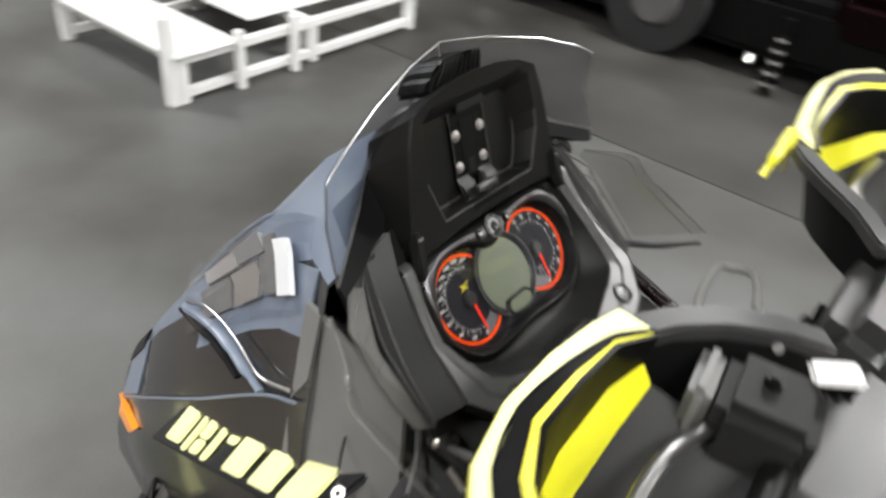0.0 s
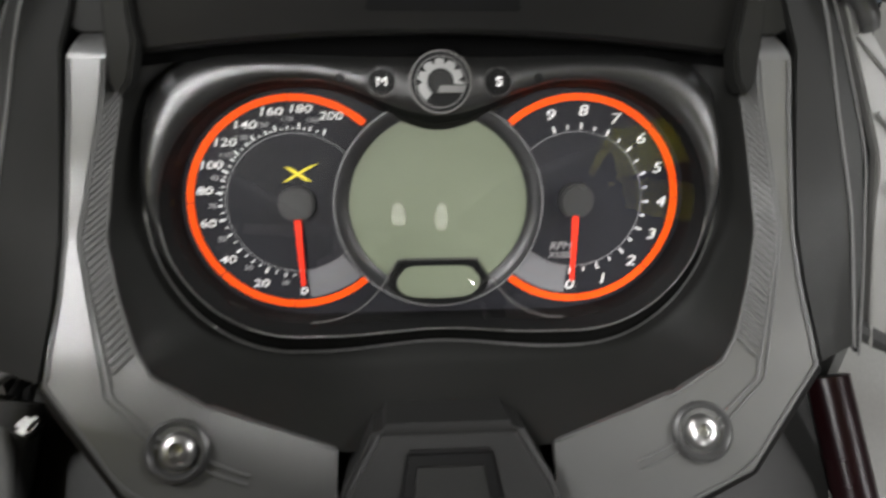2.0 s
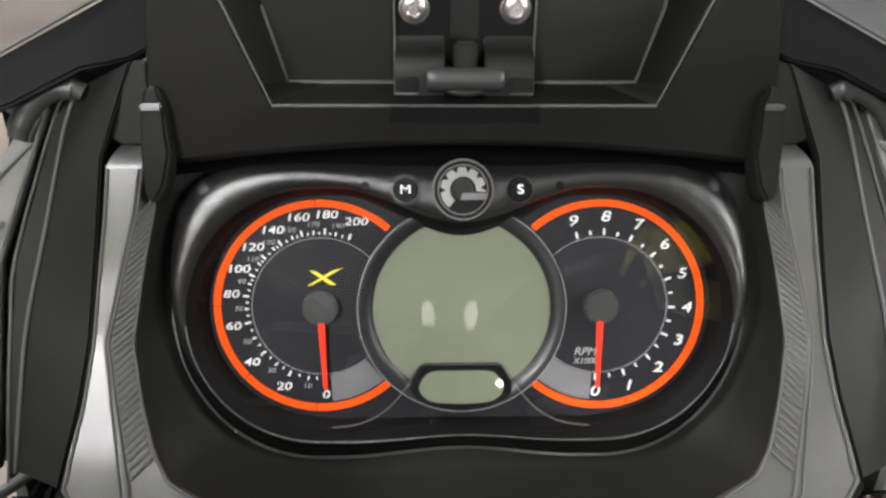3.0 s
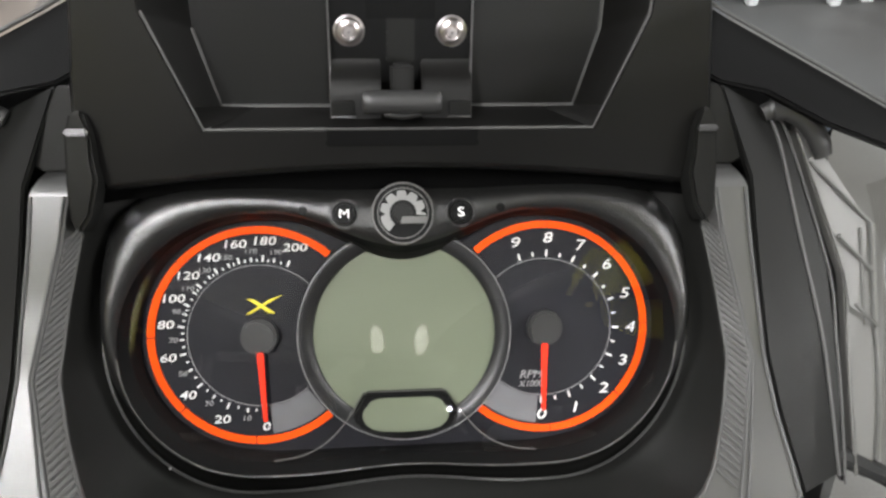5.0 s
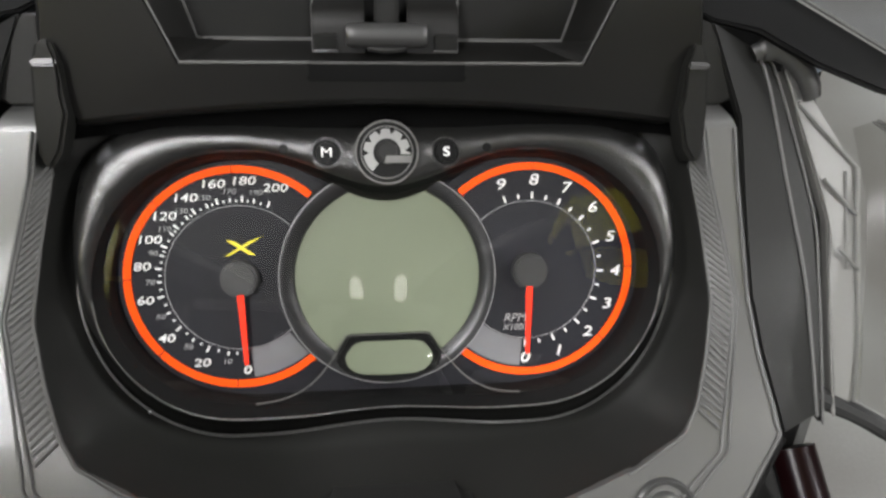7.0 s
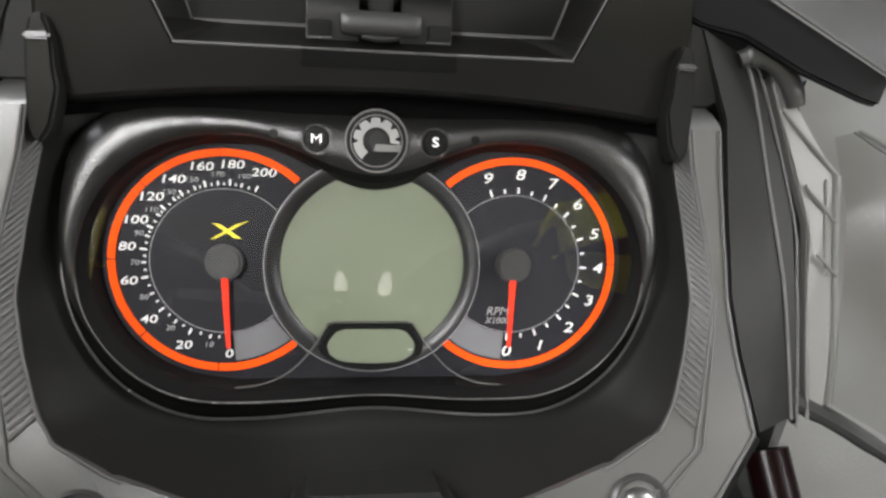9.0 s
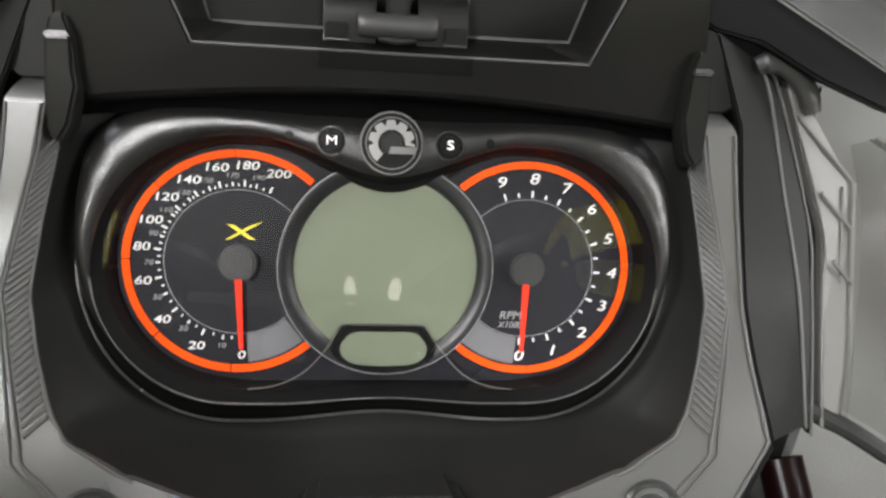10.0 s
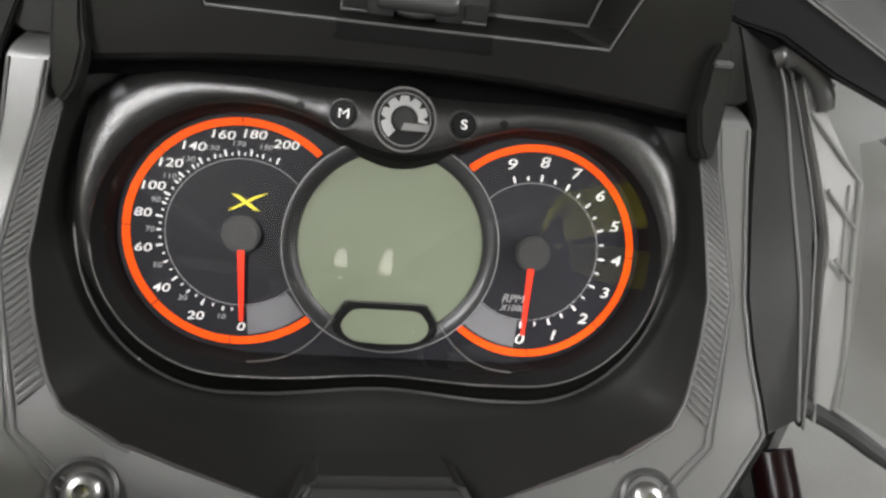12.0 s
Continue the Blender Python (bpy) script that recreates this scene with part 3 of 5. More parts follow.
# Added sheet that paints the dark gap shaded by the box's lip.
gap_shade = ribbon([(-0.148 + 0.0185 * k, 0.0700 - 0.0060 * ((-0.148 + 0.0185 * k) / 0.148) ** 4, 0.0125) for k in range(17)], [(-0.148 + 0.0185 * k, 0.0940, 0.0165) for k in range(17)], 0.003)
part("lip_shade", gap_shade, GAPSHADE, sled, "near-black sheet for the shade between gauges and box", G)
part("dust_speck", disc(0.0004, 0.0003, (-0.1085, -0.0560, 0.0230), 8), WHITE, console, m=G)

# grey frame of the dash with its knurled strips, bolts and the hump for the key
f_in = [(0.1440, 0.0690, 0.0194), (0.1440, 0.0505, 0.0190), (0.1499, 0.0215, 0.0202), (0.1540, -0.0130, 0.0245), (0.1480, -0.0370, 0.0335), (0.1395, -0.0595, 0.0428), (0.1320, -0.0710, 0.0465), (0.1090, -0.0850, 0.0495), (0.0860, -0.0930, 0.0525), (0.0500, -0.1040, 0.0570)]
f_ridge = [(0.1462, 0.0685, 0.0280), (0.1500, 0.0480, 0.0272), (0.1572, 0.0222, 0.0263), (0.1652, -0.0120, 0.0284), (0.1600, -0.0370, 0.0360), (0.1541, -0.0595, 0.0446), (0.1500, -0.0800, 0.0500), (0.1270, -0.1010, 0.0560), (0.0940, -0.1150, 0.0600), (0.0500, -0.1270, 0.0650)]
f_out = [(0.1622, 0.0685, 0.0283), (0.1645, 0.0470, 0.0275), (0.1680, 0.0217, 0.0266), (0.1710, -0.0127, 0.0290), (0.1735, -0.0380, 0.0370), (0.1770, -0.0600, 0.0452), (0.1790, -0.0735, 0.0490), (0.1435, -0.1195, 0.0635), (0.1000, -0.1380, 0.0695), (0.0500, -0.1500, 0.0735)]


def on_frame(t, f, lift=0.0):
    """A place on the frame: t along its points, f from the pit's edge over the ridge (0.5) to the outer edge."""
    i = min(int(t), len(f_in) - 2)
    a, r, b = (Vector(line[i]).lerp(Vector(line[i + 1]), t - i) for line in (f_in, f_ridge, f_out))
    return (a.lerp(r, f * 2) if f < 0.5 else r.lerp(b, f * 2 - 1)) + Vector((0, 0, lift))


bm, rr = grid_surface([[on_frame(0.25 * k, f) for f in (0.0, 0.05, 0.25, 0.44, 0.50, 0.56, 0.75, 0.97, 1.0)] for k in range(37)])
geom = bmesh.ops.extrude_face_region(bm, geom=list(bm.faces))
bmesh.ops.translate(bm, verts=[g for g in geom["geom"] if isinstance(g, bmesh.types.BMVert)], vec=(0, 0, -0.006))
frames = both("dash_frame", bm, GREY, sled, "grey moulded dash frame", G, 30)
bm, rr = grid_surface([[on_frame(0, f) + Vector((-0.0012 * g * f, 0.0035 * g, -0.0010 * g * g)) for f in (0.0, 0.25, 0.5, 0.75, 1.0)] for g in (0, 0.5, 1, 1.6, 2.2, 2.8, 3.3)])
both("frame_shoulder", bm, GREY, sled, "rounded upper end of the dash frame", G, 50)
# places along the strip at even steps for the knurls
walk_t, gone = [], 0.0
for k in range(465):
    t0, t1 = 0.80 + 0.0100 * k, 0.80 + 0.0100 * (k + 1)
    gone += (on_frame(t1, 0.25) - on_frame(t0, 0.25)).length
    if gone > 0.0033:
        walk_t.append(t1)
        gone = 0.0
for side, fr in ((1, frames[0]), (-1, frames[1])):
    flip = Matrix.Diagonal((side, 1, 1, 1))
    bed, rr = grid_surface([[on_frame(0.80 + 0.2 * k, f, 0.0003) for f in (0.05, 0.25, 0.42)] for k in range(24)])
    part("knurl_bed", bed, GREY, fr, "grey bed under the knurls", G @ flip)
    # diagonal knurls between the pit's edge and the double ridge
    for t in walk_t:
        run = 0.0075 / max(0.012, (on_frame(min(t + 0.5, 7.9), 0.25) - on_frame(t - 0.5, 0.25)).length)
        bm = tube([on_frame(max(0.0, t - run * 0.5), 0.06, 0.0004), on_frame(t + run * 0.5, 0.41, 0.0004)], 0.00105, 6, smooth=False)
        part("knurl", bm, KNURL, fr, m=G @ flip)
    for f, r in ((0.015, 0.0008), (0.46, 0.0008), (0.54, 0.0007), (0.97, 0.0008)):
        line = [on_frame(0.30 * k, f, 0.0004) for k in range(28 if f > 0.4 else 25)]
        part("ridge", tube(line, r, 8, 3), KNURL, fr, m=G @ flip, smooth=True)
    part("ridge", tube([on_frame(0.86, 0.04, 0.0006), on_frame(1.02, 0.46, 0.0004)], 0.0007, 8), GREY, fr, m=G @ flip, smooth=True)
    tongue = plate([(0.1370, -0.0720, 0.0490), (0.1300, -0.0765, 0.0485), (0.1060, -0.0960, 0.0535), (0.1080, -0.1060, 0.0570), (0.1210, -0.1135, 0.0602), (0.1330, -0.1085, 0.0582), (0.1385, -0.0960, 0.0545)], 0.004, (0, 0, -1), 0.0016, 3)
    tongue.transform(Matrix.Translation((0, 0, -0.0022)))
    part("bolt_boss", tongue, GREY, fr, "raised tongue round the bolt", G @ flip, 40)
    for k in range(9):
        part("knurl", tube([(0.1190 + 0.0019 * k, -0.0815, 0.0483), (0.1135 + 0.0019 * k, -0.0910, 0.0516)], 0.0005, 5, smooth=False), KNURL, fr, m=G @ flip)
    bx, by, bn = side * 0.1205, -0.1025, 0.0560
    tilt = Matrix.Translation((bx, by, bn)) @ Matrix.Rotation(radians(-26), 4, "X")
    cup, rr = grid_surface([[(r * math.cos(a), r * math.sin(a), n) for a in (2 * math.pi * k / 40 for k in range(40))] for r, n in ((0.0008, -0.002), (0.0098, -0.002), (0.0108, 0.0022), (0.0126, 0.0036), (0.0142, 0.0024), (0.0150, -0.003))], True)
    cup.transform(tilt)
    socket = part("bolt_cup", cup, HUB, fr, "dark grey round cup round the bolt", G, 40)
    head, rr = grid_surface([[(r * math.cos(a), r * math.sin(a), n) for a in (2 * math.pi * k / 6 if r < 0.0035 else 2 * math.pi * k / 6 for k in range(6))] for r, n in ((0.0004, 0.0016), (0.0030, 0.0018), (0.0033, 0.0044))], True)
    dome, rr = grid_surface([[(r * math.cos(a), r * math.sin(a), n) for a in (2 * math.pi * k / 36 for k in range(36))] for r, n in ((0.0033, 0.0046), (0.0052, 0.0043), (0.0072, 0.0030), (0.0084, 0.0010), (0.0088, -0.002))], True)
    bolt = join(dome, head)
    bolt.transform(tilt)
    part("bolt", bolt, STEEL, fr, "domed chrome socket bolt", G, 40)

for side in (-1, 1):
    part("seam_gap", tube([(side * x, y, n - 0.004) for x, y, n in ((0.1815, -0.0765, 0.0465), (0.1455, -0.1220, 0.0615), (0.102, -0.141, 0.0675), (0.050, -0.153, 0.0715))], 0.0034, 8, smooth=False), DEEP, sled, "black gap between dash and tank", G, True)
HUMP = [(-0.032, -0.090, 0.066), (0.032, -0.090, 0.066), (0.046, -0.112, 0.082), (0.056, -0.150, 0.098), (-0.056, -0.150, 0.098), (-0.046, -0.112, 0.082)]
hump = part("key_hump", plate(HUMP, 0.040, (0, -0.10, -1), 0.004, 3), DARKGREY, sled, "raised dark grey hump with the key slot", G, 30)
part("key_frame", plate([(-0.019, -0.0985, 0.0735), (0.019, -0.0985, 0.0735), (0.028, -0.140, 0.096), (-0.028, -0.140, 0.096)], 0.006, (0, 0, -1), 0.0015), DEEP, hump, "black frame of the key slot", G, 30)
part("key_cover", plate([(-0.0160, -0.1020, 0.0770), (0.0160, -0.1020, 0.0770), (0.0240, -0.150, 0.104), (-0.0240, -0.150, 0.104)], 0.006, (0, 0, -1), 0.002), BLACK, hump, "black cover flap", G, 30)

# dark walls beside the frame, and the ribbed grey cheeks outside them
w_in = [(0.150, 0.117, 0.026), (0.1645, 0.073, 0.0275), (0.1690, 0.030, 0.0262), (0.1730, -0.0110, 0.0278), (0.1755, -0.038, 0.036), (0.1810, -0.0735, 0.048)]
w_mid = [(0.1795, 0.107, 0.012), (0.1865, 0.0887, 0.013), (0.1966, 0.0438, 0.014), (0.2060, -0.003, 0.018), (0.2090, -0.038, 0.022), (0.2105, -0.0735, 0.027)]
w_out = [(0.1860, 0.103, 0.010), (0.1930, 0.092, 0.010), (0.2125, 0.0278, 0.013), (0.2150, -0.004, 0.016), (0.2152, -0.040, 0.021), (0.2140, -0.078, 0.027)]
walls = both("console_wall", ribbon(w_in, w_mid, 0.006, 0.0012), BLACK, sled, "black side wall of the console", G, 30)
both("wall_cap", plate([(0.1430, 0.1170, 0.0255), (0.1505, 0.1168, 0.0258), (0.1640, 0.0835, 0.0250), (0.1590, 0.0795, 0.0195), (0.1460, 0.0795, 0.0190), (0.1430, 0.0830, 0.0215)], 0.004, (0, 0, -1), 0.0012), BLACK, sled, "black cap of the side wall", G, 30)
ledges = both("wall_ledge", ribbon(w_mid, w_out, 0.005, 0.0010), DARKGREY, sled, "dark grey ledge along the side wall", G, 30)
for side, led in ((1, ledges[0]), (-1, ledges[1])):
    part("ledge_edge", tube([(side * x, y, n + 0.0006) for x, y, n in w_mid], 0.0009, 8, 3), KNURL, led, m=G, smooth=True)
    part("ledge_edge", tube([(side * x, y, n + 0.0004) for x, y, n in w_out], 0.0007, 8, 3), KNURL, led, m=G, smooth=True)
r_in = [(0.1960, 0.098, 0.010), (0.2000, 0.085, 0.011), (0.2215, 0.0235, 0.012), (0.2215, -0.004, 0.015), (0.2205, -0.038, 0.020), (0.2200, -0.0745, 0.026)]
r_out = [(0.2060, 0.101, 0.009), (0.2120, 0.086, 0.008), (0.2370, 0.049, 0.010), (0.2385, 0.0, 0.012), (0.2375, -0.038, 0.018), (0.2320, -0.068, 0.025)]
cheeks = both("cheek", ribbon(r_in, r_out, 0.008, 0.0015), CHEEK, sled, "light grey ribbed cheek panel", G, 30)
for side, ch in ((1, cheeks[0]), (-1, cheeks[1])):
    for u0, v0, u1, v1, n in ((0.2030, 0.0811, 0.2365, 0.0494, 0.0115), (0.2180, 0.0435, 0.2370, 0.0253, 0.0130), (0.2250, 0.0090, 0.2370, -0.0020, 0.0168)):
        part("rib", tube([(side * u0, v0, n), (side * u1, v1, n - 0.001)], 0.0011, 8), CHEEKEDGE, ch, m=G, smooth=True)
    part("edge_trim", tube([(side * x, y, n + 0.001) for x, y, n in r_out[2:]], 0.0014, 8), CHEEKEDGE, ch, m=G, smooth=True)
    part("inner_trim", tube([(side * (x - 0.006), y - 0.002, n + 0.001) for x, y, n in r_out[2:4]], 0.0008, 8), CHEEKEDGE, ch, m=G, smooth=True)
    part("edge_trim", tube([(side * x, y, n + 0.0006) for x, y, n in r_in], 0.0008, 8), CHEEK, ch, m=G, smooth=True)

# ---- storage box over the gauges ----
def face_n(v):
    return 0.040 + 0.45 * (v - 0.0955)


lip = []
for k in range(17):
    u = -0.1305 + 0.261 * k / 16
    lip.append((u, 0.0795 - 0.0085 * (u / 0.1305) ** 2))
right = [(0.1365, 0.084), (0.1385, 0.100), (0.1345, 0.122), (0.1290, 0.152), (0.1225, 0.182), (0.112, 0.208), (0.08, 0.220), (0.04, 0.226)]
OUT = lip + right + [(0.0, 0.228)] + [(-x, y) for x, y in right[::-1]]
HOLE = [(-0.0845, 0.0955), (0.0845, 0.0955), (0.103, 0.140), (0.103, 0.160), (0.096, 0.200), (0.080, 0.209), (-0.080, 0.209), (-0.096, 0.200), (-0.103, 0.160), (-0.103, 0.140)]
FLOORP = [(-0.0810, 0.1085), (0.0810, 0.1085), (0.0900, 0.140), (0.0900, 0.160), (0.084, 0.192), (0.072, 0.199), (-0.072, 0.199), (-0.084, 0.192), (-0.0900, 0.160), (-0.0900, 0.140)]


def ray_on(ring, a, c=(0.0, 0.15)):
    """Where a ray from the middle of the box's face leaves the outline."""
    dx, dy = math.cos(a), math.sin(a)
    best = 1e9
    for (x0, y0), (x1, y1) in zip(ring, ring[1:] + ring[:1]):
        ex, ey = x1 - x0, y1 - y0
        det = ex * dy - ey * dx
        if abs(det) < 1e-12:
            continue
        s = ((x0 - c[0]) * -ey + (y0 - c[1]) * ex) / det
        t = ((x0 - c[0]) * -dy + (y0 - c[1]) * dx) / det
        if s > 1e-6 and -1e-6 <= t <= 1 + 1e-6:
            best = min(best, s)
    return c[0] + best * dx, c[1] + best * dy


angles = {2 * math.pi * k / 160 for k in range(160)}
for ring in (OUT, HOLE, FLOORP):
    angles |= {math.atan2(y - 0.15, x) % (2 * math.pi) for x, y in ring}
angles = sorted(angles)
angles = [a for i, a in enumerate(angles) if i == 0 or a - angles[i - 1] > 1e-4]
o, h, f = ([ray_on(r, a) for a in angles] for r in (OUT, HOLE, FLOORP))
rows = [[(x, y, face_n(y) - 0.075) for x, y in o], [(x, y, face_n(y) - 0.003) for x, y in o], [(x * 0.985, 0.15 + (y - 0.15) * 0.975, face_n(y)) for x, y in o],
        [(x * 1.012, 0.15 + (y - 0.15) * 1.02, face_n(y)) for x, y in h], [(x, y, face_n(y) - 0.0015) for x, y in h], [(x, y, face_n(y) - 0.029) for x, y in f]]
bm, rr = grid_surface(rows, True)
bm.faces.new(rr[-1])
bm.faces.new(rr[0][::-1])
box = part("storage_box", bm, BOXBLACK, sled, "black storage box over the gauges with a sunken face", G, 30)
# Grey lines on the recess edges: wear and highlights, both put into the colour.
for ring, dn in ((HOLE, -0.0004),):
    part("face_highlight", tube([(x, y, face_n(y) + dn) for x, y in ring[9:] + ring[:4]], 0.0007, 6, smooth=False), KNURL, box, m=G)
part("floor_highlight", tube([(x, y, face_n(y) - 0.0285) for x, y in FLOORP[9:] + FLOORP[:4]], 0.0009, 6, smooth=False), KNURL, box, m=G)


def on_face(u, v, depth):
    return Matrix.Translation((u, v, face_n(v) - depth)) @ Matrix.Rotation(math.atan(0.45), 4, "X")


hinge = part("hinge_plate", block((0.0625, 0.086, 0.006), (0, 0, 0), bevel=0.0008), DEEP, box, "glossy black hinge plate", G @ on_face(0, 0.157, 0.0285), 30)
# Highlights on the hinge plate's edges, drawn as thin grey lines.
part("plate_edge", tube([(-0.0312, 0.100, face_n(0.100) - 0.014), (-0.0312, 0.125, face_n(0.125) - 0.022), (-0.0312, 0.20, face_n(0.20) - 0.025)], 0.0005, 6, smooth=False), GREY, hinge, m=G)
part("plate_edge", tube([(0.0312, 0.100, face_n(0.100) - 0.014), (0.0312, 0.125, face_n(0.125) - 0.022), (0.0312, 0.20, face_n(0.20) - 0.025)], 0.0005, 6, smooth=False), GREY, hinge, m=G)
for side in (-1, 1):
    # a leaf that bends out of the plate towards the rider
    prof = [(0.128, 0.0255), (0.124, 0.0235), (0.120, 0.0190), (0.116, 0.0150), (0.110, 0.0130), (0.1005, 0.0125)]
    leaf = ribbon([(side * 0.0090, v, face_n(v) - d) for v, d in prof], [(side * 0.0312, v, face_n(v) - d) for v, d in prof], 0.003, 0.0004)
    part("hinge_leaf", leaf, BOXBLACK, hinge, "bent black hinge leaf", G, 50)
    part("leaf_notch", block((0.0095, 0.0062, 0.0022), (side * 0.0255, 0, 0), bevel=0.0006), BLACK, hinge, m=G @ on_face(0, 0.1055, 0.0120))
    part("leaf_line", tube([(side * 0.0205, 0.1015, face_n(0.1015) - 0.0112), (side * 0.0308, 0.1015, face_n(0.1015) - 0.0112)], 0.0004, 6, smooth=False), GREY, hinge, m=G)
    for v in (0.1385, 0.1720):
        riv, rr = grid_surface([[(r * math.cos(a), r * math.sin(a), n) for a in (2 * math.pi * k / 28 for k in range(28))] for r, n in ((0.0004, 0.0034), (0.0022, 0.0034), (0.0028, 0.0024), (0.0036, 0.0030), (0.0052, 0.0022), (0.0060, 0.0002), (0.0068, 0.0), (0.0070, -0.001))], True)
        part("rivet", riv, RIVET, hinge, "shiny round rivet", G @ on_face(side * 0.0225, v, 0.0250), 40)
part("slot", block((0.0125, 0.030, 0.001), (0, 0, 0)), BLACK, hinge, m=G @ on_face(0, 0.140, 0.0250))
part("pull_stem", block((0.0100, 0.018, 0.005), (0, 0, 0), bevel=0.0014), DARKGREY, hinge, "dark grey T-shaped pull tab stem", G @ on_face(0, 0.1150, 0.0110), 30)
bar_mesh = tube([(0.0172 * math.sin(math.pi * (k / 14 - 0.5)), 0, 0) for k in range(15)], [0.0028, 0.0044, 0.0051] + [0.0053] * 9 + [0.0051, 0.0044, 0.0028], 16, smooth=False, flat=0.85)
part("pull_bar", bar_mesh, HUB, hinge, "dark grey T-shaped pull tab bar", G @ on_face(0, 0.1070, 0.0070), 30)
part("pull_lip", tube([(-0.008, -0.0048, 0.001), (0, -0.0056, 0.002), (0.008, -0.0048, 0.001)], 0.0016, 8), DARKGREY, hinge, m=G @ on_face(0, 0.1070, 0.0070), smooth=True)
part("lip_step", block((0.067, 0.0085, 0.004), (0, 0, 0), bevel=0.0008), DEEP, box, "black step under the hinge", G @ on_face(0, 0.0925, 0.0012), 30)
part("upper_notch", block((0.030, 0.050, 0.0008), (0, 0, 0), bevel=0.0002), MATT, hinge, m=G @ on_face(0, 0.166, 0.0248))
part("latch_bar", block((0.050, 0.010, 0.004), (0, 0, 0), bevel=0.001), DARKGREY, box, "grey latch bar", G @ on_face(0.003, 0.199, 0.020), 30)
for side in (-1, 1):
    clip = [(side * x, y, n) for x, y, n in ((0.1400, 0.0935, 0.0455), (0.1372, 0.1025, 0.0470), (0.1318, 0.1035, 0.0470), (0.1296, 0.0945, 0.0455), (0.1302, 0.0821, 0.0410), (0.1296, 0.0749, 0.0390), (0.1348, 0.0592, 0.0335), (0.1403, 0.0520, 0.0310), (0.1440, 0.0567, 0.0325), (0.1428, 0.0741, 0.0385))]
    c = part("side_clip", plate(clip, 0.014, (0, 0, -1), 0.0015), BLACK, box, "black side clip of the box lid", G, 30)
    part("clip_edge", block((0.0096, 0.0030, 0.0024), (side * 0.1346, 0.0942, 0.0460), bevel=0.0009), HUB, c, m=G)
# ribbed knob behind the box
knob = part("vent_knob", plate([(-0.056, 0.222, 0.066), (0.050, 0.222, 0.066), (0.040, 0.238, 0.086), (0.026, 0.248, 0.095), (-0.036, 0.248, 0.095), (-0.050, 0.238, 0.086)], 0.050, (0, 0.3, -1), 0.006), BLACK, sled, "black ribbed block behind the box", G, 30)
for k in range(9):
    part("knob_rib", tube([(-0.040 + 0.0088 * k, 0.228, 0.0745), (-0.037 + 0.0082 * k, 0.238, 0.0865), (-0.032 + 0.0070 * k, 0.247, 0.0950)], 0.0017, 6, smooth=False), DARKGREY, knob, m=G)
# The notch's depth is a near-black plate laid on the block.
part("knob_notch", plate([(-0.010, 0.232, 0.0805), (0.014, 0.232, 0.0805), (0.009, 0.248, 0.098), (-0.004, 0.248, 0.098)], 0.004, (0, 0.3, -1)), GAPSHADE, knob, "deep black notch in the block", G)

# ---- windshield ----
def shield_rows(side):
    top = [(0, 0.2715, 0.070), (0.07, 0.2565, 0.081), (0.15, 0.230, 0.090), (0.21, 0.204, 0.092), (0.240, 0.187, 0.089)]
    mid = [(0, 0.235, 0.045), (0.07, 0.225, 0.060), (0.15, 0.198, 0.068), (0.205, 0.172, 0.066), (0.239, 0.150, 0.055)]
    low = [(0, 0.232, -0.012), (0.07, 0.216, -0.010), (0.118, 0.185, -0.002), (0.170, 0.146, 0.0155), (0.2435, 0.0962, 0.0348)]
    return [[(side * x, y, n) for x, y, n in row] for row in (top, mid, low)]


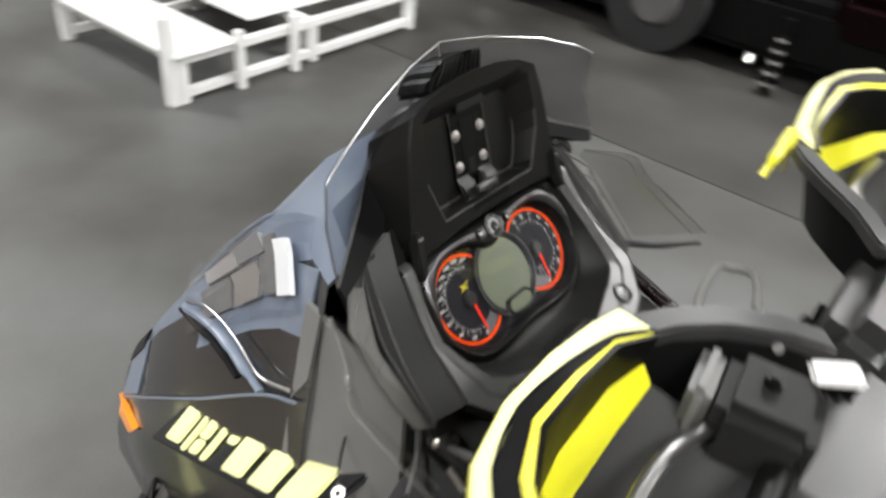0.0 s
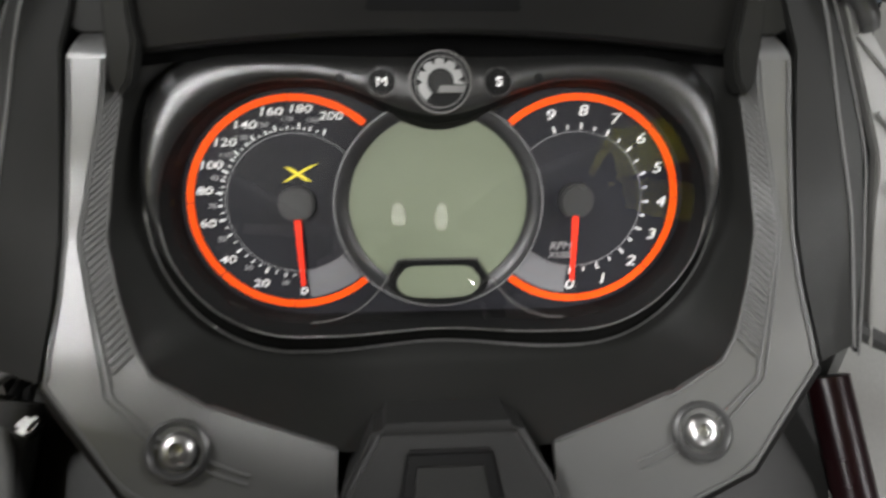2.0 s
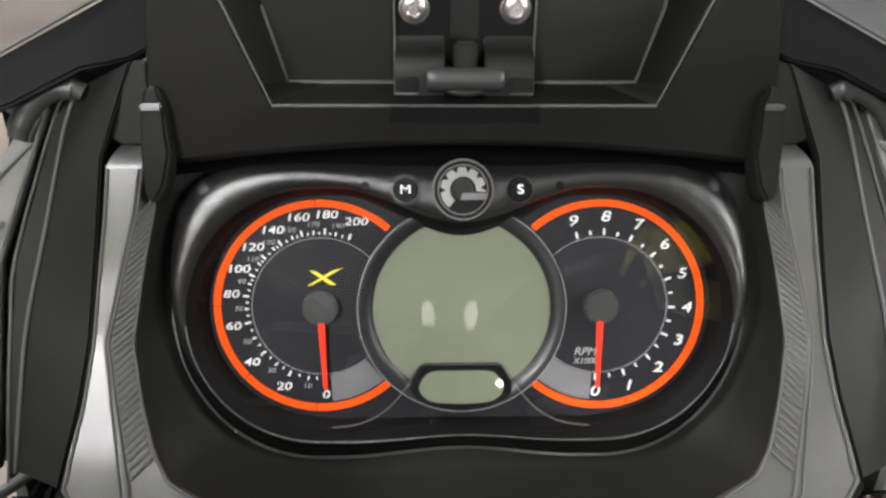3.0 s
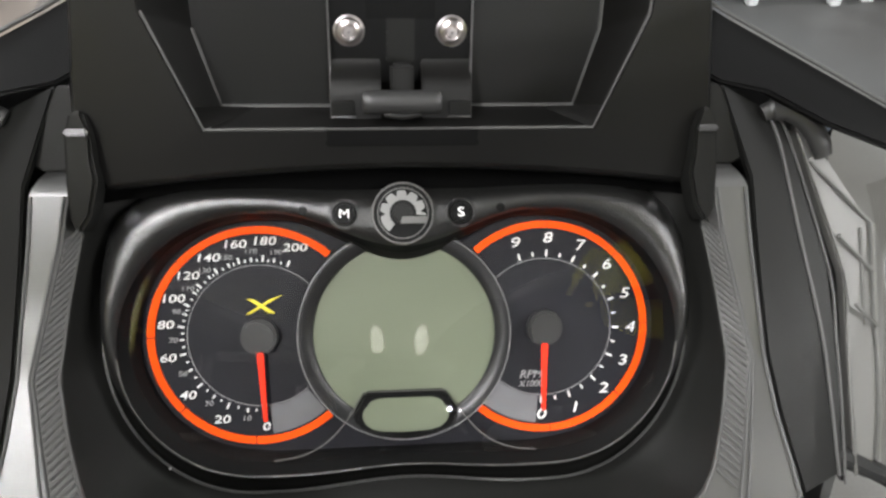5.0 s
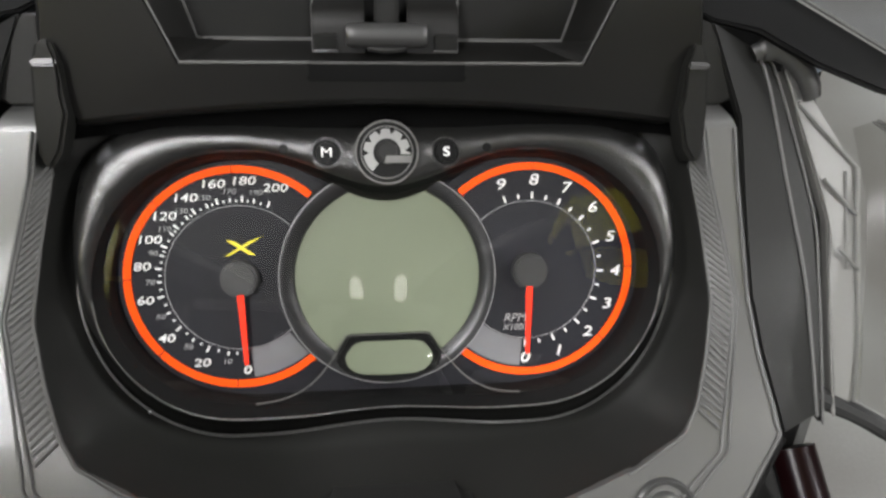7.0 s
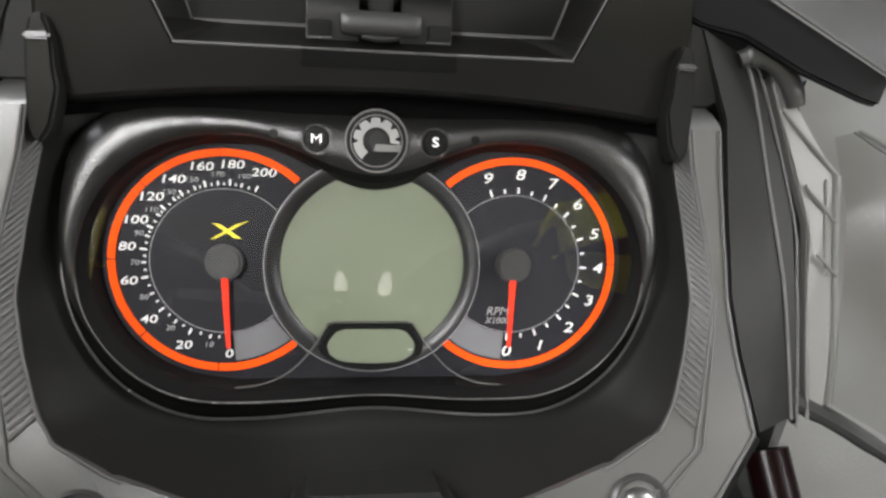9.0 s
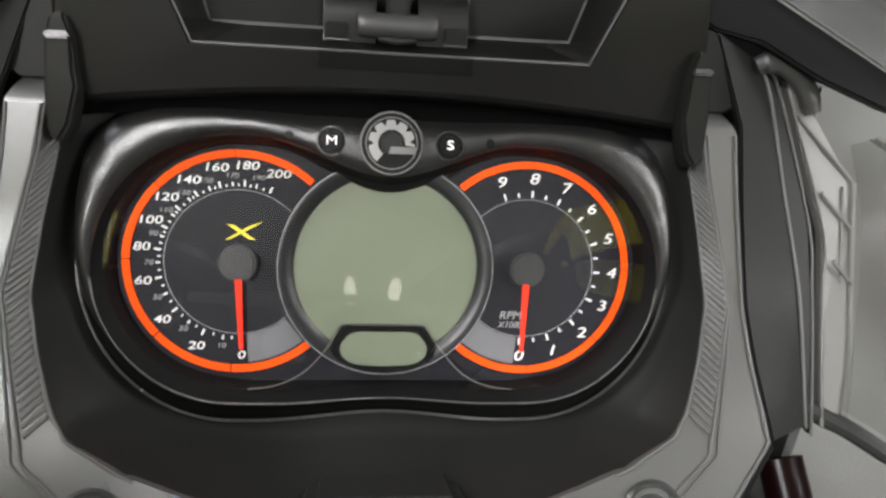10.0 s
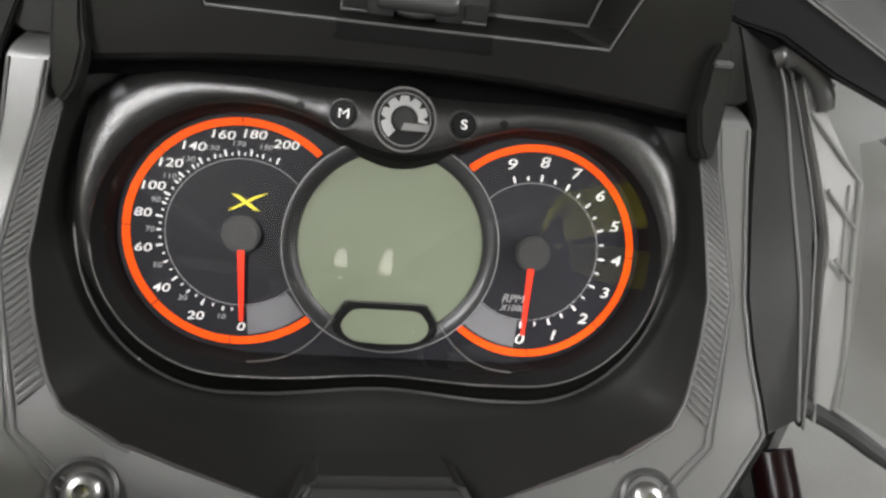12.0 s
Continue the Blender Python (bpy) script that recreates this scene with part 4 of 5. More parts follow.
for side in (1, -1):
    bm, rr = grid_surface(shield_rows(side))
    geom = bmesh.ops.extrude_face_region(bm, geom=list(bm.faces))
    bmesh.ops.translate(bm, verts=[g for g in geom["geom"] if isinstance(g, bmesh.types.BMVert)], vec=(0, 0.002, -0.002))
    pane = part("windshield_pane", bm, SMOKED, sled, "clear windshield half, lightly smoked", G, 40)
    t = shield_rows(side)
    part("pane_edge", tube(t[0], 0.0010, 6, smooth=False), STEEL, pane, "bright polished pane edge", G, True)
    part("pane_edge", tube([t[0][-1], t[1][-1], t[2][-1]], 0.0008, 6, smooth=False), STEEL, pane, "bright polished pane edge", G, True)
    trim = plate([(side * x, y, n) for x, y, n in ((0.112, 0.188, -0.004), (0.160, 0.151, 0.012), (0.2435, 0.0955, 0.0345), (0.2405, 0.0825, 0.0315), (0.2328, 0.0845, 0.0312), (0.2011, 0.0970, 0.0292), (0.173, 0.1125, 0.0258), (0.152, 0.1180, 0.0225), (0.128, 0.1350, 0.0100))], 0.006, (0, 0, -1), 0.0015)
    tr = part("windshield_trim", trim, MATT, sled, "black panel under the windshield", G, 30)
    part("trim_edge", tube([(side * 0.112, 0.189, -0.003), (side * 0.160, 0.1525, 0.0128), (side * 0.2435, 0.0965, 0.0350)], 0.0011, 6, smooth=False), KNURL, tr, m=G)
    liner = ribbon([(side * 0.128, 0.150, -0.004), (side * 0.175, 0.128, 0.003), (side * 0.214, 0.100, 0.008)], [(side * 0.140, 0.050, -0.004), (side * 0.190, 0.050, -0.002), (side * 0.205, 0.045, -0.001)], 0.004)
    part("inner_liner", liner, MATT, sled, "black liner behind the console", G)
    gap = ribbon([(side * 0.180, 0.098, 0.000), (side * 0.196, 0.04, 0.006), (side * 0.204, -0.078, 0.022)], [(side * 0.220, 0.085, -0.001), (side * 0.228, 0.03, 0.004), (side * 0.222, -0.070, 0.018)], 0.004)
    part("gap_liner", gap, MATT, sled, "black liner between wall and cheek", G)
    boss = tube([(side * 0.1755, 0.1035, 0.0170), (side * 0.1800, 0.1055, 0.0180), (side * 0.1890, 0.1055, 0.0182), (side * 0.1985, 0.0995, 0.0175), (side * 0.2060, 0.0890, 0.0155), (side * 0.2085, 0.0830, 0.0140)], [0.0042, 0.0056, 0.0062, 0.0062, 0.0056, 0.0050], 14, flat=0.6)
    part("cheek_boss", boss, HUB, sled, "rounded dark grey boss on the cheek", G, True)
part("centre_crease", tube([(0, 0.2725, 0.0675), (0, 0.235, 0.0465), (0, 0.205, 0.026)], 0.0012, 6, smooth=False), STEEL, sled, m=G)

# clear flared plates beside the cheeks
for side in (-1, 1):
    foot = [(side * x, y, z) for x, y, z in ((0.240, 0.045, 1.052), (0.2385, 0.008, 1.035), (0.236, -0.020, 1.012), (0.222, -0.070, 0.980))]
    flare = [(side * x, y, z) for x, y, z in ((0.2494, 0.043, 1.059), (0.286, -0.014, 1.060), (0.302, -0.041, 1.030), (0.299, -0.143, 0.986))]
    fold = [tuple(a + (b - a) * 0.80 for a, b in zip(p, q)) for p, q in zip(foot, flare)]
    deflector = part("side_deflector", ribbon(foot, flare, 0.002, 0.0, (side, 0, 0.3)), DEFLECT, sled, "clear flared wind deflector beside the dash", smooth=40)
    part("deflector_edge", tube(flare, 0.0012, 6, 4), CHEEKEDGE, deflector, "bright edge of the deflector", smooth=True)
    part("deflector_fold", tube(fold, 0.0007, 6, 4), KNURL, deflector, smooth=True)

# ---- hood and body ----
SECTIONS = [  # y, top, shoulder half width and height, side half width and foot height
    (0.07, 1.085, 0.226, 1.070, 0.285, 0.52),
    (0.13, 1.142, 0.190, 1.050, 0.290, 0.48),
    (0.21, 1.112, 0.182, 0.990, 0.295, 0.44),
    (0.31, 0.985, 0.192, 0.890, 0.287, 0.39),
    (0.46, 0.800, 0.198, 0.735, 0.275, 0.36),
    (0.60, 0.625, 0.180, 0.565, 0.240, 0.34),
    (0.69, 0.490, 0.125, 0.455, 0.150, 0.34),
]


def hood_ring(y, top, sw, sz, fw, fz):
    half = [(0, top), (sw * 0.5, top - 0.008), (sw * 0.85, sz + (top - sz) * 0.55), (sw, sz), (sw + (fw - sw) * 0.55, sz + (fz - sz) * 0.30), (sw + (fw - sw) * 0.92, sz + (fz - sz) * 0.62), (fw, fz + 0.03), (fw * 0.92, fz)]
    return [(-x, y, z) for x, z in half[::-1]] + [(x, y, z) for x, z in half[1:]]


def hood_at(y, k, lift=0.0):
    """A place on the hood: y along the sled, k across it (4 left shoulder, 7 the middle, 1 the left foot)."""
    for a, b in zip(SECTIONS, SECTIONS[1:]):
        if a[0] <= y <= b[0]:
            t = (y - a[0]) / (b[0] - a[0])
            ring = hood_ring(*[p + (q - p) * t for p, q in zip(a, b)])
            i = min(int(k), len(ring) - 2)
            p, q = Vector(ring[i]), Vector(ring[i + 1])
            across = (q - p).normalized()
            out = Vector((across.z, 0, -across.x)) * -1
            return p.lerp(q, k - i) + (out + Vector((0, 0.5 if k > 4 else 0, 0))).normalized() * lift
    return Vector((-0.25, y, 0.7))


def hood_piece(i0, i1):
    """A skin over part of each hood section."""
    bm, rr = grid_surface([hood_ring(*s)[i0:i1 + 1] for s in SECTIONS])
    geom = bmesh.ops.extrude_face_region(bm, geom=list(bm.faces))
    bmesh.ops.scale(bm, vec=(0.985, 0.985, 0.985), space=Matrix.Translation((0, -0.2, -0.6)), verts=[g for g in geom["geom"] if isinstance(g, bmesh.types.BMVert)])
    return bm


def hood_patch(y0, y1, k0, k1, lift, thick, slant=0.0, steps=4):
    """A raised patch that follows the hood."""
    rows = []
    for i in range(steps + 1):
        k = k0 + (k1 - k0) * i / steps
        rows.append([hood_at(y0 + (y1 - y0) * j / steps + slant * (k - k0), k, lift) for j in range(steps + 1)])
    bm, rr = grid_surface(rows)
    geom = bmesh.ops.extrude_face_region(bm, geom=list(bm.faces))
    shift = (hood_at((y0 + y1) / 2, (k0 + k1) / 2, 0.01) - hood_at((y0 + y1) / 2, (k0 + k1) / 2)).normalized() * -thick
    bmesh.ops.translate(bm, verts=[g for g in geom["geom"] if isinstance(g, bmesh.types.BMVert)], vec=shift)
    return bm


hood = part("hood", hood_piece(4, 10), HOODBLUE, sled, "blue-grey glossy hood top", smooth=40)
side_l = part("side_panel", hood_piece(0, 4), HOODBLACK, sled, "gloss black side panel with pale yellow slanted mark", smooth=40)
part("side_panel", hood_piece(10, 14), HOODBLACK, sled, "gloss black side panel", smooth=40)
ring = [hood_ring(*s) for s in SECTIONS]
bm = bmesh.new()
bm.faces.new([bm.verts.new(p) for p in ring[-1]])
geom = bmesh.ops.extrude_face_region(bm, geom=list(bm.faces))
bmesh.ops.translate(bm, verts=[g for g in geom["geom"] if isinstance(g, bmesh.types.BMVert)], vec=(0, 0.05, -0.05))
part("nose", bm, HOODBLACK, sled, "black nose of the hood")


# slanted black facet with the pale yellow strokes of the side mark: plain shapes, no letters
MARK = [Vector(p) for p in ((-0.282, 0.331, 0.680), (-0.240, 0.316, 0.717), (-0.290, 0.034, 0.811), (-0.250, 0.005, 0.865))]


def on_mark(s, t):
    """s along the mark from the nose to the rider, t from its foot to its top."""
    return MARK[0].lerp(MARK[2], s).lerp(MARK[1].lerp(MARK[3], s), t)


away = (MARK[2] - MARK[0]).cross(MARK[1] - MARK[0]).normalized()
away = away if away.x < 0 else -away
facet = part("mark_facet", plate([on_mark(s, t) - away * 0.001 for s, t in ((-0.08, -0.35), (1.08, -0.35), (1.08, 1.42), (0.5, 1.50), (-0.06, 1.35))], 0.012, -away, 0.003), HOODBLACK, side_l, "gloss black facet behind the side mark", smooth=30)
for s0, s1, t0, t1 in ((0.0, 0.115, 0.02, 0.98), (0.145, 0.185, -0.05, 1.20), (0.20, 0.265, 0.30, 0.85), (0.205, 0.270, -0.02, 0.28), (0.30, 0.345, -0.05, 1.0), (0.375, 0.435, 0.42, 0.62), (0.46, 0.60, -0.02, 0.86), (0.575, 0.615, 0.80, 1.22), (0.645, 0.79, -0.02, 0.92), (0.83, 1.0, -0.02, 0.95)):
    lean = 0.05
    pts = [on_mark(s + lean * (0.5 - t), 0.5 + (t - 0.5) * 1.35) for s, t in ((s0, t0), (s1, t0), (s1, t1), (s0, t1))]
    part("side_mark_stroke", plate([p + away * 0.004 for p in pts], 0.006, -away, 0.0025), PALEYELLOW, facet, "pale yellow slanted stroke", smooth=30)
VENT = [(0.375, 4.16), (0.325, 3.85), (0.265, 3.55), (0.205, 3.22), (0.160, 3.03)]
part("vent", tube([hood_at(y, k, 0.006) for y, k in VENT], [0.012, 0.011, 0.010, 0.008, 0.005], 10, flat=0.6), HOODBLUE, side_l, "blue-grey vent rim", smooth=True)
part("vent_mouth", tube([hood_at(y, k - 0.08, 0.011) for y, k in VENT[:4]], [0.008, 0.008, 0.007, 0.005], 8, flat=0.6), DEEP, side_l, "black vent mouth", smooth=True)
part("vent_edge", tube([hood_at(y, k + 0.12, 0.011) for y, k in VENT] + [hood_at(0.10, 3.12, 0.006)], 0.0020, 8), STEEL, side_l, "bright vent edge", smooth=True)
part("shoulder_panel", hood_patch(0.10, 0.33, 3.52, 4.0, 0.003, 0.004), HOODBLUE, side_l, "blue-grey panel under the headlight")
part("nose_panel", hood_patch(0.50, 0.675, 3.05, 4.0, 0.003, 0.004), HOODBLUE, side_l, "blue-grey nose corner")
part("panel_seam", tube([hood_at(0.58, 2.98, 0.003), hood_at(0.44, 2.99, 0.004), hood_at(0.30, 2.98, 0.004), hood_at(0.16, 3.00, 0.004), hood_at(0.09, 3.05, 0.004)], 0.0022, 8), HOODBLUE, side_l, "fine bright body seam", smooth=True)
part("side_reflector", ribbon([hood_at(0.640, 2.90, 0.010), hood_at(0.570, 2.60, 0.012), hood_at(0.505, 2.30, 0.010)], [hood_at(0.605, 3.00, 0.010), hood_at(0.535, 2.72, 0.012), hood_at(0.480, 2.42, 0.010)], 0.012, 0.002, (1, 0, 0)), AMBER, side_l, "amber side reflector")
for flip in (1, -1):
    m = Matrix.Diagonal((flip, 1, 1, 1))
    head = part("headlight", hood_patch(0.125, 0.325, 3.70, 4.85, 0.030, 0.027, 0.02, 3), CRYSTAL, sled, "clear faceted headlight", m)
    # The white facet paints the glare in the lens.
    for y0, y1, k0, k1, up, mat in ((0.135, 0.160, 3.78, 4.45, 0.018, WHITEPAINT), (0.166, 0.197, 3.80, 4.60, 0.014, CHEEKEDGE), (0.205, 0.250, 3.78, 4.20, 0.012, ALU), (0.205, 0.250, 4.25, 4.75, 0.018, SHELL_GREY), (0.258, 0.318, 3.80, 4.25, 0.010, CHEEKEDGE), (0.258, 0.318, 4.30, 4.78, 0.014, ALU)):
        part("reflector_facet", hood_patch(y0, y1, k0, k1, up, 0.006, 0.05, 2), mat, head, "bright headlight facet", m)
    part("hood_vent", hood_patch(0.520, 0.610, 3.95, 4.55, 0.006, 0.004), DEEP, hood, "black slot in the hood", m)
    part("hood_crease", tube([hood_at(0.10, 5.7, 0.002), hood_at(0.30, 5.75, 0.003), hood_at(0.50, 5.7, 0.003), hood_at(0.66, 5.6, 0.002)], 0.003, 8), HOODBLUE, hood, "", m, True)
# lower shell between hood, console and seat
part("belly", block((0.42, 0.80, 0.34), (0, 0.22, 0.42), bevel=0.05), HOODBLACK, sled, "black lower body", smooth=30)
SHELL = [(0.02, 0.225, 0.930), (-0.06, 0.220, 0.935), (-0.12, 0.205, 0.938), (-0.20, 0.190, 0.925), (-0.32, 0.170, 0.88), (-0.50, 0.150, 0.80)]
rows = []
for y, w, z in SHELL:
    rows.append([(-w - 0.05, y, z - 0.34), (-w - 0.02, y, z - 0.12), (-w, y, z - 0.03), (-w * 0.7, y, z), (0, y, z + 0.01), (w * 0.7, y, z), (w, y, z - 0.03), (w + 0.02, y, z - 0.12), (w + 0.05, y, z - 0.34)])
bm, rr = grid_surface(rows)
part("tank_cover", bm, DARKGREY, sled, "dark grey tank cover below the bars", smooth=40)
for side in (-1, 1):
    # Left shell lighter than its mirror half: the side light is in the colour.
    part("side_shell", ribbon([(side * 0.228, 0.10, 1.03), (side * 0.234, 0.03, 1.015), (side * 0.228, -0.04, 0.975)], [(side * 0.300, 0.12, 0.56), (side * 0.300, 0.02, 0.58), (side * 0.295, -0.10, 0.60)], 0.006, 0.0, (-side, 0, 0)), SHELL_GREY if side < 0 else KNURL, sled, "side shell under the cheek, lit side in lighter grey" if side < 0 else "side shell under the cheek, shaded side in darker grey", smooth=40)
    part("knee_strip", tube([(side * 0.206, -0.074, 0.940), (side * 0.213, -0.125, 0.915), (side * 0.222, -0.200, 0.880), (side * 0.234, -0.300, 0.830)], 0.012, 12, flat=0.8), DARKRED if side > 0 else RUBBER, sled, "glossy dark strip beside the tank", smooth=True)
    part("tank_bolt_cup", disc(0.0125, 0.006, (side * 0.109, -0.192, 0.956), 24, 0.002), DEEP, sled, "black cup of the tank bolt", smooth=40)
    part("tank_bolt", disc(0.0050, 0.0085, (side * 0.109, -0.192, 0.956), 6, 0.001), STEEL, sled, "small steel tank bolt", smooth=30)
part("knee_guard", ribbon([(-0.205, -0.060, 0.935), (-0.212, -0.110, 0.915), (-0.222, -0.180, 0.890)], [(-0.305, -0.060, 0.86), (-0.325, -0.110, 0.84), (-0.335, -0.190, 0.81)], 0.006, 0.002), DEEP, sled, "black side cover beside the tank", smooth=30)
part("pull_rod", tube([(-0.2275, -0.1050, 0.9360), (-0.2330, -0.1180, 0.9370), (-0.2390, -0.1310, 0.9380)], 0.0040, 10), CHROME, sled, "short bright rod end", smooth=True)
part("rod_sleeve", tube([(-0.2130, -0.0500, 0.9250), (-0.2230, -0.0960, 0.9300), (-0.2275, -0.1060, 0.9355)], 0.0042, 8), DEEP, sled, "black sleeve of the rod", smooth=True)
part("side_hose", tube([(-0.2135, -0.0720, 0.9330), (-0.2095, -0.0900, 0.9385), (-0.2050, -0.1120, 0.9390), (-0.1990, -0.1370, 0.9360)], 0.0050, 12), KNURL, sled, "grey hose beside the tank", smooth=True)
part("hose_clip", block((0.014, 0.008, 0.010), (-0.2135, -0.0765, 0.9420), (0, 20, 10), 0.002), CHROME, sled, "bright metal clip", smooth=30)
part("hose_clip", block((0.010, 0.010, 0.008), (-0.1995, -0.0870, 0.9400), (0, 0, -25), 0.002), STEEL, sled, "bright metal clip", smooth=30)
part("link_tube", tube([(-0.2130, -0.0510, 0.9360), (-0.2400, -0.0720, 0.9330), (-0.2760, -0.0910, 0.9300)], 0.0032, 10), KNURL, sled, "slim grey tube", smooth=True)
part("throttle_rod", tube([(-0.2300, 0.0300, 0.9050), (-0.2750, 0.0010, 0.9000), (-0.3010, -0.0230, 0.9000)], 0.0016, 8), DEEP, sled, "thin black rod", smooth=True)
eyelet = arc_band(0.0030, 0.0068, 0, 360, (0, 0, 0), 0.004, 24)
part("rod_eye", eyelet, STEEL, sled, "round metal eye of the rod", pose(-0.3040, -0.0250, 0.9000, 25, -20, 0))
seat_rows = []
for y, w, z in ((-0.46, 0.13, 0.79), (-0.60, 0.16, 0.77), (-0.90, 0.18, 0.74), (-1.30, 0.17, 0.76), (-1.50, 0.15, 0.78)):
    seat_rows.append([(-w - 0.03, y, z - 0.22), (-w, y, z - 0.04), (-w * 0.8, y, z), (0, y, z + 0.015), (w * 0.8, y, z), (w, y, z - 0.04), (w + 0.03, y, z - 0.22)])
bm, rr = grid_surface(seat_rows)
bm.faces.new(rr[-1])
part("seat", bm, SEAT, sled, "long black vinyl seat", smooth=40)
part("tunnel", block((0.44, 1.75, 0.20), (0, -1.05, 0.42), bevel=0.02), STEEL, sled, "bare metal tunnel under the seat", smooth=30)
part("track", block((0.38, 2.1, 0.28), (0, -0.95, 0.145), bevel=0.12), RUBBER, sled, "black rubber drive track on the floor", smooth=40)

# ---- skis and front legs ----
for side in (-1, 1):
    x = side * 0.54
    line = [(x, 0.10, 0.035), (x, 0.40, 0.022), (x, 0.72, 0.030), (x, 0.86, 0.055), (x, 0.98, 0.115), (x, 1.065, 0.205)]
    pts = curve_points(line, 5)
    rows = []
    for i, p in enumerate(pts):
        t = i / (len(pts) - 1)
        w = 0.070 if t < 0.5 else 0.070 - 0.046 * ((t - 0.5) / 0.5) ** 1.3
        rows.append([p + Vector((dx * w, 0, dz)) for dx, dz in ((-1, 0.012), (-0.75, 0.0), (0, -0.008), (0.75, 0.0), (1, 0.012), (0.7, 0.022), (0, 0.018), (-0.7, 0.022))])
    bm, rr = grid_surface(rows, True)
    bm.faces.new(rr[0][::-1])
    bm.faces.new(rr[-1])
    ski = part("ski", bm, RUBBER, sled, "black moulded ski with a yellow top", smooth=40)
    top = [p for p in pts if p.y > 0.69]
    rows = []
    for i, p in enumerate(top):
        t = i / (len(top) - 1)
        w = (0.038 - 0.016 * math.sin(math.pi * t ** 0.8)) * math.sqrt(max(0.10, 1 - max(0.0, (t - 0.86) / 0.14) ** 2))
        rows.append([p + Vector((dx * w, 0, dz)) for dx, dz in ((-1, 0.018), (-0.9, 0.034), (0, 0.040), (0.9, 0.034), (1, 0.018))])
    bm, rr = grid_surface(rows, True)
    bm.faces.new(rr[0][::-1])
    bm.faces.new(rr[-1])
    part("ski_top", bm, PALEYELLOW, ski, "bright yellow ski top", smooth=40)
    part("ski_saddle", block((0.050, 0.20, 0.10), (x, 0.45, 0.075), bevel=0.015, taper=0.6), DEEP, ski, smooth=30)
    part("spindle", tube([(x, 0.42, 0.10), (side * 0.50, 0.36, 0.42)], 0.020, 12), DEEP, sled, "black spindle", smooth=True)
    for y0, y1, z0, z1 in ((0.48, 0.50, 0.20, 0.36), (0.34, 0.20, 0.20, 0.36), (0.38, 0.30, 0.36, 0.46)):
        part("suspension_arm", tube([(side * 0.51, y0, z0), (side * 0.22, y1, z1)], 0.012, 10), DARKGREY, sled, "dark tube suspension arm", smooth=True)
    coil = [Vector((side * (0.44 - 0.20 * k / 60), 0.40 - 0.02 * k / 60, 0.27 + 0.26 * k / 60)) + Vector((0.026 * math.sin(k * 0.75) * 0.8, 0.030 * math.cos(k * 0.75), 0.026 * math.sin(k * 0.75) * 0.6)) for k in range(61)]
    shock = part("shock_absorber", tube([(side * 0.46, 0.40, 0.24), (side * 0.22, 0.38, 0.55)], 0.012, 10), STEEL, sled, "grey shock absorber", smooth=True)
    part("coil_spring", tube(coil, 0.005, 6, 2), DEEP, shock, "black coil spring", smooth=True)

